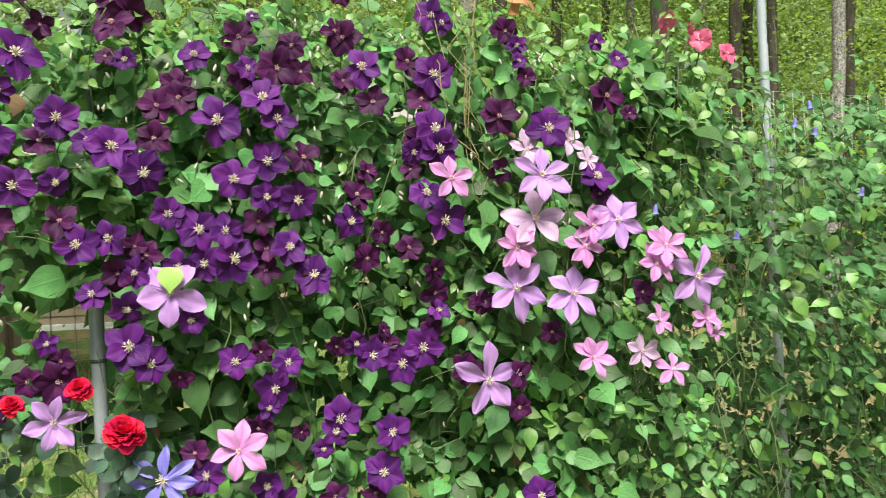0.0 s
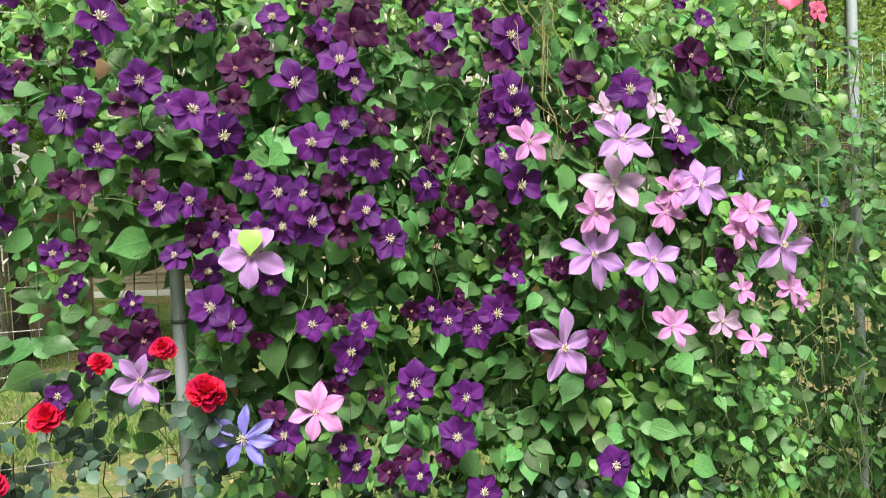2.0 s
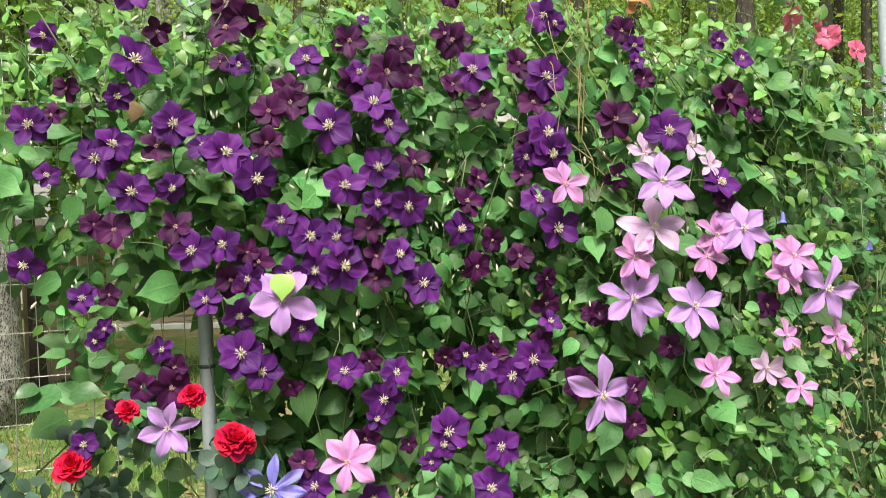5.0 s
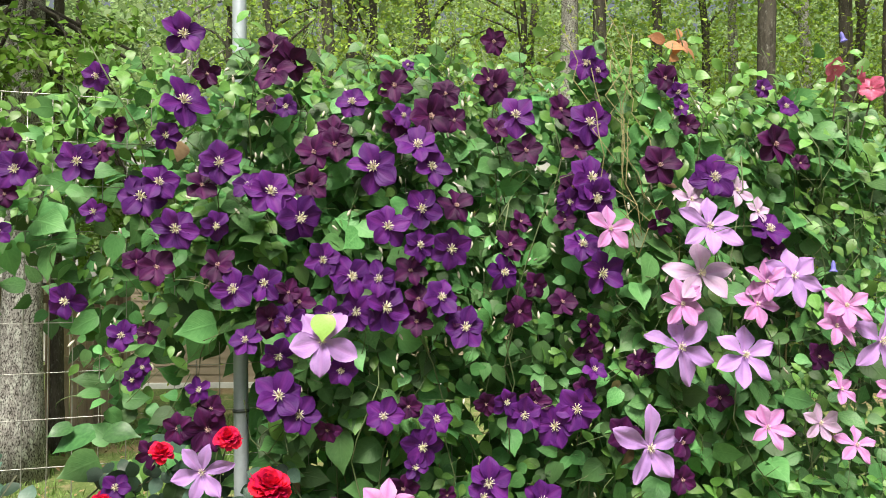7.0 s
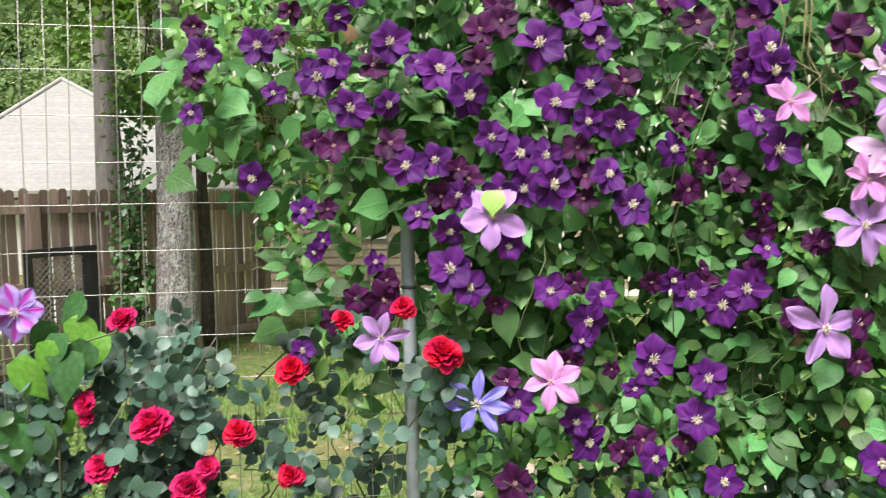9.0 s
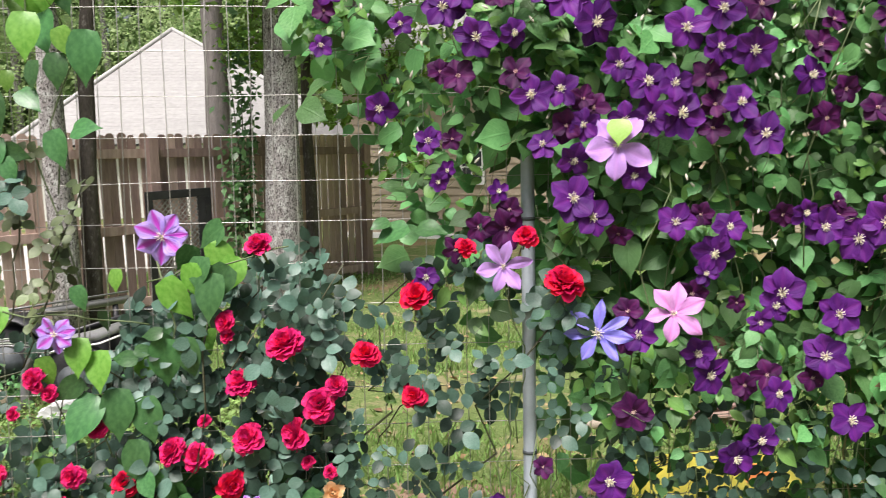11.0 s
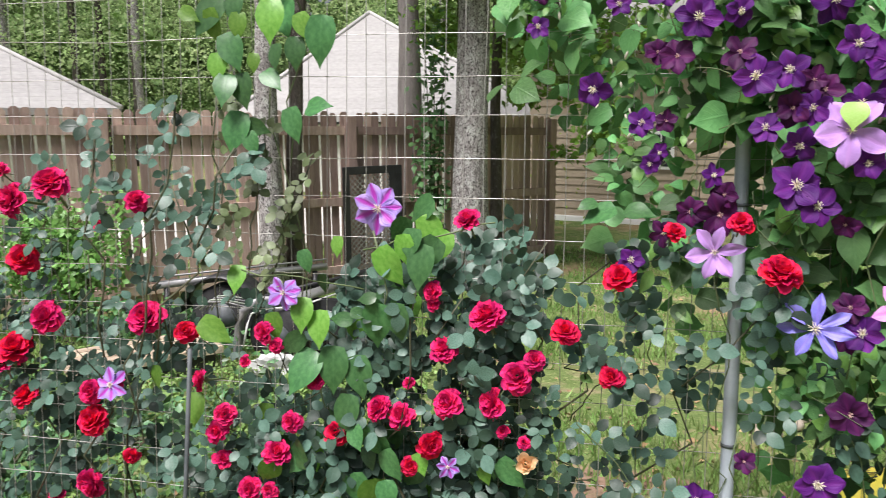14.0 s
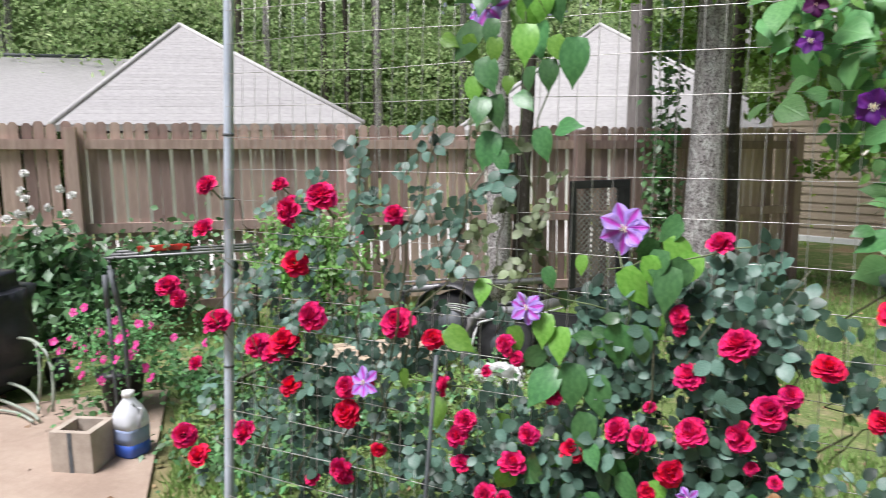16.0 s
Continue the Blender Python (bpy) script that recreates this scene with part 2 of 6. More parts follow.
M_PALE_CONCRETE = mat("pale concrete", (0.50, 0.48, 0.45), (0.60, 0.58, 0.55), 0.85, 2.5, 0.2, 60)
M_SHEET = mat("dull white plastic", (0.42, 0.43, 0.42), (0.55, 0.55, 0.53), 0.5, 6)
M_BLOCK = mat("concrete block", (0.32, 0.27, 0.215), (0.43, 0.37, 0.30), 0.95, 14, 0.25, 45)
M_TIMBER = mat("old timber", (0.27, 0.18, 0.11), (0.40, 0.30, 0.20), 0.85, 4, 0.4, 60, stretch=(0.6, 6, 6), vary=0.15)
M_BLACK = mat("black plastic", (0.012, 0.012, 0.014), (0.03, 0.03, 0.032), 0.45, 10, 0.15)
M_COVER = mat("black vinyl cover", (0.012, 0.013, 0.018), (0.03, 0.032, 0.04), 0.35, 6, 0.6, 9)
M_GREYMETAL = mat("dull grey metal", (0.20, 0.20, 0.20), (0.32, 0.32, 0.32), 0.5, 8, metal=0.4)
M_LATTICE = mat("pale worn lattice", (0.26, 0.25, 0.23), (0.38, 0.37, 0.34), 0.6, 8)
M_MINT = mat("mint plastic", (0.24, 0.42, 0.33), (0.30, 0.48, 0.38), 0.4, 5)
M_HOSE = mat("pale green hose", (0.26, 0.30, 0.24), (0.33, 0.37, 0.30), 0.4, 9)
M_JUG = mat("milky plastic", (0.76, 0.78, 0.80), (0.82, 0.84, 0.86), 0.35, 9, thin=0.35)
M_JUG_BLUE = mat("blue fluid", (0.04, 0.10, 0.42), (0.06, 0.13, 0.50), 0.3, 9)
M_JUG_PALE = mat("pale blue fluid", (0.34, 0.42, 0.62), (0.42, 0.50, 0.68), 0.3, 9, thin=0.3)
M_REDPAINT = mat("red paint", (0.45, 0.03, 0.02), (0.5, 0.05, 0.03), 0.4, 9)
M_TERRA = mat("brick red clay", (0.40, 0.14, 0.07), (0.48, 0.20, 0.11), 0.9, 12, 0.3)
M_RUST = mat("rust-orange leaf", (0.42, 0.17, 0.08), (0.58, 0.27, 0.14), 0.6, 12, 0.2, thin=0.25, vary=0.2)
M_SCRAP = mat("scrap wood", (0.22, 0.14, 0.115), (0.36, 0.25, 0.21), 0.85, 5, 0.4, 60, stretch=(0.6, 6, 6), vary=0.3)
M_TYRE = mat("worn tyre", (0.014, 0.014, 0.015), (0.035, 0.035, 0.036), 0.8, 12, 0.3, 60)
M_PLANK = mat("pale worn plank", (0.34, 0.26, 0.18), (0.50, 0.41, 0.31), 0.85, 4, 0.4, 60, stretch=(0.6, 6, 6), vary=0.2)
M_PALE_WALL = mat("pale painted siding", (0.66, 0.65, 0.62), (0.74, 0.73, 0.70), 0.6, 4, 0.1)
M_STAKE = mat("dark grey stake", (0.05, 0.058, 0.06), (0.10, 0.112, 0.12), 0.6, 20)


# ground: lawn with bare earth patches
def ground_material():
    m = mat("lawn", (0.075, 0.12, 0.034), (0.165, 0.21, 0.075), 0.95, 7.0, 0.9, 70, spec=0.1, fine=0.55)
    nt = m.node_tree
    n, l = nt.nodes, nt.links
    bsdf = n["Principled BSDF"]
    co = [x for x in n if x.bl_idname == "ShaderNodeTexCoord"][0]
    for scale, lo, hi, col, top in ((0.75, 0.53, 0.66, (0.27, 0.185, 0.115), 0.85), (5.0, 0.56, 0.66, (0.30, 0.24, 0.15), 0.7), (26.0, 0.60, 0.68, (0.34, 0.36, 0.16), 0.6), (60.0, 0.62, 0.66, (0.06, 0.05, 0.03), 0.6)):
        old = bsdf.inputs["Base Color"].links[0].from_socket
        patch = n.new("ShaderNodeTexNoise")
        patch.inputs["Scale"].default_value, patch.inputs["Detail"].default_value = scale, 6
        l.new(co.outputs["Object"], patch.inputs["Vector"])
        rg = n.new("ShaderNodeMapRange")
        rg.inputs[1].default_value, rg.inputs[2].default_value, rg.inputs[4].default_value = lo, hi, top
        l.new(patch.outputs[0], rg.inputs[0])
        mix = n.new("ShaderNodeMix")
        mix.data_type = "RGBA"
        mix.inputs[7].default_value = (*col, 1)
        l.new(old, mix.inputs[6]), l.new(rg.outputs[0], mix.inputs[0]), l.new(mix.outputs[2], bsdf.inputs["Base Color"])
    # worn bare earth around one spot beside the roses
    gap = n.new("ShaderNodeVectorMath")
    gap.operation = "DISTANCE"
    gap.inputs[1].default_value = (-0.05, 3.15, -0.2)
    l.new(co.outputs["Object"], gap.inputs[0])
    add = n.new("ShaderNodeMath")
    add.operation = "MULTIPLY_ADD"
    wob = n.new("ShaderNodeTexNoise")
    wob.inputs["Scale"].default_value, wob.inputs["Detail"].default_value = 4.0, 8
    l.new(co.outputs["Object"], wob.inputs["Vector"])
    add.inputs[1].default_value = 1.3
    l.new(wob.outputs[0], add.inputs[0]), l.new(gap.outputs["Value"], add.inputs[2])
    rg = n.new("ShaderNodeMapRange")
    rg.inputs[1].default_value, rg.inputs[2].default_value, rg.inputs[3].default_value, rg.inputs[4].default_value = 0.82, 0.95, 0.9, 0.0
    l.new(add.outputs[0], rg.inputs[0])
    mix = n.new("ShaderNodeMix")
    mix.data_type = "RGBA"
    mix.inputs[7].default_value = (0.30, 0.19, 0.145, 1)
    l.new(bsdf.inputs["Base Color"].links[0].from_socket, mix.inputs[6]), l.new(rg.outputs[0], mix.inputs[0]), l.new(mix.outputs[2], bsdf.inputs["Base Color"])
    return m


M_LAWN = ground_material()


# ---- helpers ----
def set_uv(me, uvs):
    index = np.zeros(len(me.loops), dtype=np.int32)
    me.loops.foreach_get("vertex_index", index)
    me.uv_layers.new(name="UVMap").data.foreach_set("uv", np.array(uvs, dtype=np.float32)[index].ravel())


def mesh_of(name, verts, faces, material, smooth=True, uvs=None):
    me = bpy.data.meshes.new(name)
    me.from_pydata([tuple(v) for v in verts], [], faces)
    if uvs:
        set_uv(me, uvs)
    me.materials.append(material)
    if smooth:
        me.polygons.foreach_set("use_smooth", [True] * len(me.polygons))
    return me


def place(name, me, parent=None, m=None, label=""):
    ob = new(name, me)
    if m is not None:
        ob.matrix_basis = m
    if parent:
        ob.parent = parent
    if label:
        ob["label"] = label
    return ob


def part(name, bm, material, parent=None, label="", smooth=False):
    me = bpy.data.meshes.new(name)
    bm.to_mesh(me)
    bm.free()
    me.materials.append(material)
    if smooth:
        me.polygons.foreach_set("use_smooth", [True] * len(me.polygons))
    return place(name, me, parent, None, label)


def thing(name, at, label, category, group="", kind="", turn=0.0):
    e = new(name)
    e.empty_display_size = 0.1
    e.matrix_basis = pose(*at, 0, 0, turn)
    return tagged(e, label, category, group, kind)


def box(bm, x0, y0, z0, x1, y1, z1, bevel=0.0):
    r = bmesh.ops.create_cube(bm, size=1.0, matrix=Matrix.Translation(((x0 + x1) / 2, (y0 + y1) / 2, (z0 + z1) / 2)) @ Matrix.Diagonal((x1 - x0, y1 - y0, z1 - z0, 1)))
    if bevel:
        edges = list({e for v in r["verts"] for e in v.link_edges})
        bmesh.ops.bevel(bm, geom=edges, offset=bevel, segments=2, affect="EDGES")
    return bm


def tube(points, radii, sides=8, cap=True):
    """Vertices and faces of a tube along points."""
    pts = [Vector(p) for p in points]
    radii = [float(r) for r in radii] if hasattr(radii, "__len__") else [radii] * len(pts)
    verts, faces = [], []
    for i, p in enumerate(pts):
        d = (pts[min(i + 1, len(pts) - 1)] - pts[max(i - 1, 0)]).normalized()
        a = d.orthogonal().normalized() if abs(d.z) < 0.9 else Vector((1, 0, 0)).cross(d).normalized()
        b = d.cross(a)
        for k in range(sides):
            w = 2 * math.pi * k / sides
            verts.append(p + radii[i] * (math.cos(w) * a + math.sin(w) * b))
    for i in range(len(pts) - 1):
        for k in range(sides):
            j = (k + 1) % sides
            faces.append((i * sides + k, i * sides + j, (i + 1) * sides + j, (i + 1) * sides + k))
    if cap:
        faces.append(tuple(reversed(range(sides))))
        faces.append(tuple(range((len(pts) - 1) * sides, len(pts) * sides)))
    return verts, faces


def join(pieces):
    verts, faces = [], []
    for v, f in pieces:
        k = len(verts)
        verts += list(v)
        faces += [tuple(i + k for i in q) for q in f]
    return verts, faces


def tube_ob(name, points, radii, material, parent=None, sides=8, label=""):
    return place(name, mesh_of(name, *tube(points, radii, sides), material), parent, None, label)


def ground_z(x, y):
    return -0.2 - 0.32 * min(max((y - 3.0) / 4.5, 0.0), 1.0)


def aim(at, normal, tip, size=1.0, sx=1.0):
    """Pose of a leaf or flower: its z along normal, its y towards tip."""
    n = Vector(normal).normalized()
    t = Vector(tip)
    t = (t - t.dot(n) * n)
    t = t.normalized() if t.length > 1e-4 else n.orthogonal().normalized()
    r = t.cross(n)
    return Matrix(((r.x * size * sx, t.x * size, n.x * size, at[0]), (r.y * size * sx, t.y * size, n.y * size, at[1]), (r.z * size * sx, t.z * size, n.z * size, at[2]), (0, 0, 0, 1)))


# leaf outlines: y along the midrib from 0 to 1, half width at each step
def leaf_shape(widths, fold=0.18, droop=0.25, heart=0.0, ripple=0.02):
    n = len(widths)
    verts, faces, uvs = [], [], []
    for i, w in enumerate(widths):
        y = i / (n - 1)
        z = -droop * (y - 0.3) ** 2
        back = -heart if i == 1 else -0.35 * heart if i == 2 else 0.0
        for s in (-1, -0.5, 0, 0.5, 1):
            verts.append((s * w, y + back * abs(s) ** 1.5, z + fold * w * abs(s) ** 0.8 + ripple * math.sin(9 * y + 2 * s) * abs(s)))
            uvs.append((0.5 + 0.5 * s, y))
    for i in range(n - 1):
        for k in range(4):
            a = i * 5 + k
            faces.append((a, a + 1, a + 6, a + 5))
    return verts, faces, uvs


LEAF_HEART = leaf_shape([0.02, 0.25, 0.335, 0.37, 0.37, 0.34, 0.285, 0.21, 0.12, 0.05, 0.004], fold=0.09, droop=0.22, heart=0.07, ripple=0.014)
LEAF_OVATE = leaf_shape([0.02, 0.18, 0.265, 0.305, 0.31, 0.285, 0.235, 0.165, 0.08, 0.004], fold=0.12, droop=0.26, ripple=0.012)
LEAF_ROUND = leaf_shape([0.05, 0.24, 0.335, 0.375, 0.38, 0.35, 0.275, 0.16, 0.01], fold=0.08, droop=0.13, ripple=0.01)
LEAF_CHEAP = ([(-0.3, 0.45, 0.06), (0, 0, 0), (0.3, 0.45, 0.06), (0, 1, -0.1), (0, 0.45, 0)], [(0, 1, 4), (1, 2, 4), (2, 3, 4), (3, 0, 4)], [(0, 0.45), (0.5, 0), (1, 0.45), (0.5, 1), (0.5, 0.45)])
LEAF_FAR = ([(-0.3, 0.45, 0.06), (0, 0, 0), (0.3, 0.45, 0.06), (0, 1, -0.1)], [(0, 1, 2), (2, 3, 0)], [(0, 0.45), (0.5, 0), (1, 0.45), (0.5, 1)])
BLADE = ([(-0.07, 0, 0), (0.07, 0, 0), (-0.05, 0.55, 0.06), (0.05, 0.55, 0.06), (0, 1, 0.25)], [(0, 1, 3, 2), (2, 3, 4)], [(0, 0), (1, 0), (0, 0.5), (1, 0.5), (0.5, 1)])


def aim_many(p, normal, tip, size, sx=1.0):
    """aim() for arrays of places."""
    n = normal / np.linalg.norm(normal, axis=1, keepdims=True)
    t = tip - (tip * n).sum(1, keepdims=True) * n
    t /= np.maximum(np.linalg.norm(t, axis=1, keepdims=True), 1e-6)
    r = np.cross(t, n)
    out = np.zeros((len(p), 4, 4))
    size = np.asarray(size)[:, None]
    out[:, :3, 0], out[:, :3, 1], out[:, :3, 2], out[:, :3, 3], out[:, 3, 3] = r * size * sx, t * size, n * size, p, 1
    return out


def swarm(name, poses_list, shape, material, parent, label="", kind=""):
    """Many leaves joined into one mesh."""
    v = np.array(shape[0], dtype=np.float64)
    k = len(v)
    mats = np.array([[list(r) for r in m] for m in poses_list]) if not isinstance(poses_list, np.ndarray) else poses_list
    co = np.einsum("nij,kj->nki", mats[:, :3, :3], v) + mats[:, None, :3, 3]
    n = len(mats)
    loops = np.concatenate([np.array(f) for f in shape[1]])
    sizes = np.array([len(f) for f in shape[1]])
    li = (loops[None] + (np.arange(n) * k)[:, None]).ravel()
    starts = np.concatenate([[0], np.cumsum(np.tile(sizes, n))[:-1]])
    me = bpy.data.meshes.new(name)
    me.vertices.add(n * k)
    me.vertices.foreach_set("co", co.ravel())
    me.loops.add(len(li))
    me.loops.foreach_set("vertex_index", li.astype(np.int32))
    me.polygons.add(n * len(sizes))
    me.polygons.foreach_set("loop_start", starts.astype(np.int32))
    me.update(calc_edges=True)
    me.validate()
    set_uv(me, np.tile(np.array(shape[2]), (n, 1)))
    me.polygons.foreach_set("use_smooth", [True] * len(me.polygons))
    me.materials.append(material)
    ob = place(name, me, parent, None, label)
    if kind:
        ob["kind"] = kind
    return ob


def leaves(parent, poses_list, shape, material, single=300, name="leaf", label=""):
    """The first ones as parts of their own, the rest joined."""
    base = mesh_of(name, shape[0], shape[1], material, True, shape[2])
    inv = parent.matrix_basis.inverted()
    for m in poses_list[:single]:
        place(name, base, parent, inv @ m)
    rest = poses_list[single:]
    if rest:
        swarm("foliage", [inv @ m for m in rest], shape, material, parent, label, "stuff")


R = random.Random(7)


def facing(spread=0.6, up=0.35):
    """A leaf's normal: out of the hedge towards the open side, and somewhat up."""
    return Vector((R.gauss(-0.1, spread), -1.0, R.gauss(up, spread * 0.8)))


def hang(spread=0.8):
    return Vector((R.gauss(0, spread), R.gauss(-0.3, 0.3), R.gauss(-0.55, spread * 0.8)))


# front of the hedge along the fence
FRONT_X = [-3, -1.9, -1.4, -1.2, -0.4, -0.1, 0.12, 0.5, 0.8, 1.0, 1.2, 1.6, 2.2, 4]
FRONT_Y = [1.95, 1.95, 1.90, 1.86, 1.84, 1.80, 1.72, 1.68, 1.65, 1.54, 1.46, 1.47, 1.5, 1.55]
LEAN = math.tan(radians(4.5))


def front(x, z):
    return float(np.interp(x, FRONT_X, FRONT_Y)) + max(0.0, z - 1.5) * 0.25


def fence_y(z):
    return 2.0 + (z - 1.424) * LEAN


# ---- ground ----
def build_ground():
    xs = np.concatenate([[-400, -120, -50], np.linspace(-20, 20, 41), [50, 120, 400]])
    ys = np.concatenate([[-400, -120, -40, -10, -3], np.linspace(0, 20, 41), [40, 120, 400]])
    verts = [(x, y, ground_z(x, y) + (0.02 * noise.noise((x * 0.8, y * 0.8, 0)) if y > 1 else 0)) for y in ys for x in xs]
    w = len(xs)
    faces = [(j * w + i, j * w + i + 1, (j + 1) * w + i + 1, (j + 1) * w + i) for j in range(len(ys) - 1) for i in range(w - 1)]
    tagged(place("ground", mesh_of("ground", verts, faces, M_LAWN)), "patchy green lawn with bare brown earth", "lawn", kind="structure")


build_ground()


def build_grass():
    rr = np.random.RandomState(3)
    n = 170000
    x, y = rr.uniform(-5.5, 3.5, n), 1.6 + 8.8 * rr.uniform(size=n) ** 1.5
    y = np.where(rr.uniform(size=n) < 0.88, y, 1.6 - np.abs(rr.normal(0, 1.3, n)))
    bare = np.array([noise.noise((a * 0.75, b * 0.75, 3.0)) + 0.35 * noise.noise((a * 4, b * 4, 1.0)) for a, b in zip(x, y)])
    keep = (bare > -0.08 + rr.normal(0, 0.12, n)) & ~((x < -2.4) & (x + y * 0.93 < -0.68))
    x, y = x[keep], y[keep]
    n = len(x)
    z = -0.2 - 0.32 * np.clip((y - 3.0) / 4.5, 0, 1) - 0.008
    tip = np.stack([rr.normal(0, 0.55, n), rr.normal(0, 0.55, n), np.ones(n)], 1)
    nrm = np.stack([rr.normal(0, 1, n), rr.normal(-0.6, 1, n), rr.uniform(0.2, 0.8, n)], 1)
    ob = swarm("grass", aim_many(np.stack([x, y, z], 1), nrm, tip, rr.uniform(0.025, 0.10, n)), BLADE, M_GRASS, None)
    tagged(ob, "short green lawn grass with bare patches", "grass", kind="stuff")
    n = 2600
    p = np.stack([rr.uniform(-5, 3, n), 1.3 + 8.5 * rr.uniform(size=n) ** 1.3, np.zeros(n)], 1)
    p[:, 2] = -0.2 - 0.32 * np.clip((p[:, 1] - 3.0) / 4.5, 0, 1) + 0.008
    nrm = rr.normal(0, 0.35, (n, 3)) + np.array([0, 0, 1])
    ob = swarm("leaf_litter", aim_many(p, nrm, rr.normal(size=(n, 3)), rr.uniform(0.03, 0.07, n)), LEAF_CHEAP, M_LITTER, None)
    tagged(ob, "dry brown fallen leaves scattered on the ground", "leaf litter", kind="stuff")


build_grass()


# ---- wire fence ----
POSTS = [(-2.07, "tall galvanised steel fence post beside red roses"), (0.138, "tall galvanised steel fence post among purple clematis"), (2.37, "tall galvanised steel fence post above green vine")]


def build_wire_fence():
    fence = thing("wire_fence", (0, 2.0, -0.2), "galvanised welded wire mesh fence grown over by climbers", "fence")
    inv = fence.matrix_basis.inverted()
    for k in range(19):
        z = 1.830 - 0.1016 * k
        pts = [(x, fence_y(z) - 0.022 + R.gauss(0, 0.002), z + R.gauss(0, 0.0025)) for x in np.arange(-2.06, 4.3, 0.28)]
        place("horizontal_wire", mesh_of("horizontal_wire", *tube(pts, 0.0012, 4), M_WIRE), fence, inv)
    for k in range(125):
        x = -2.04 + 0.0508 * k
        pts = [(x + R.gauss(0, 0.002), fence_y(z) - 0.0245, z) for z in np.linspace(0.0, 1.832, 8)]
        place("vertical_wire", mesh_of("vertical_wire", *tube(pts, 0.001, 4), M_WIRE), fence, inv)
    for x, label in POSTS:
        p = thing("fence_post", (x, fence_y(-0.3) - (0.06 if abs(x) < 1 else 0.0), -0.3), label, "fence post", "fence posts")
        pts = [(0, fence_y(z) - fence_y(-0.3), z + 0.3) for z in np.linspace(-0.3, 2.7, 7)]
        tube_ob("pole", pts, 0.0165, M_GALV, p, 20)
        for z in (0.55, 1.12, 1.33):
            c = [(0, fence_y(z + d) - fence_y(-0.3), z + d + 0.3) for d in (-0.004, 0.004)]
            tube_ob("tie_wire", c, 0.0185, M_STAKE, p, 16)


build_wire_fence()


# ---- woods ----
def crown(parent, centre, radius, count, size, material, flat=0.7, name="crown", label=""):
    """Leaf clumps on an uneven ball with gaps."""
    rr = np.random.RandomState(int(abs(centre[0] * 31 + centre[1] * 17 + centre[2] * 7)) % 9999)
    clumps = [(rr.normal(size=3), rr.uniform(0.25, 0.45)) for _ in range(22)]
    out = []
    for i in range(count):
        d, r = clumps[rr.randint(len(clumps))]
        d = d / np.linalg.norm(d)
        p = np.array(centre) + np.array([1, 1, flat]) * radius * (d * 0.72 + rr.normal(size=3) * r * 0.45)
        out.append(aim(p, rr.normal(size=3) + np.array([0, 0, 0.8]), rr.normal(size=3) + np.array([0, 0, -0.5]), size * rr.uniform(0.6, 1.4)))
    return swarm(name, out, LEAF_CHEAP, material, parent, label)


def tree(x, y, radius, height, bark, lean=(0, 0), crown_at=None, label="tall woodland tree with a bare straight trunk", leaf=None, sides=18, crown_size=2.2, leaves_n=900):
    z0 = ground_z(x, y) - 0.1
    t = thing("tree", (x, y, z0), label, "tree", "trees behind the garden")
    rr = random.Random(int(x * 100) + int(y * 10))
    pts, rad = [], []
    for i in range(15):
        f = i / 14
        pts.append((lean[0] * f * height + 0.06 * rr.gauss(0, 1) * f, lean[1] * f * height + 0.06 * rr.gauss(0, 1) * f, f * height))
        rad.append(radius * (1 - 0.55 * f) * (1.35 if i == 0 else 1.1 if i == 1 and height < 10 else 1.0))
    v, f = tube(pts, rad, sides)
    v = [p + Vector((noise.noise(p * 3.0), noise.noise(p * 3.0 + Vector((9, 0, 0))), 0)) * radius * 0.22 for p in v]
    place("trunk", mesh_of("trunk", v, f, bark), t)
    top = Vector(pts[-1])
    for i in range(5):
        b = Vector(pts[8 + i])
        w = rr.uniform(0, 6.28)
        e = b + Vector((math.cos(w), math.sin(w), 0.6)) * rr.uniform(1.2, 2.2)
        tube_ob("limb", [b, (b + e) / 2 + Vector((0, 0, 0.1)), e], [radius * 0.3, radius * 0.2, radius * 0.08], bark, t, 7)
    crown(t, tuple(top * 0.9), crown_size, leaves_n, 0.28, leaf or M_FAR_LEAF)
    return t


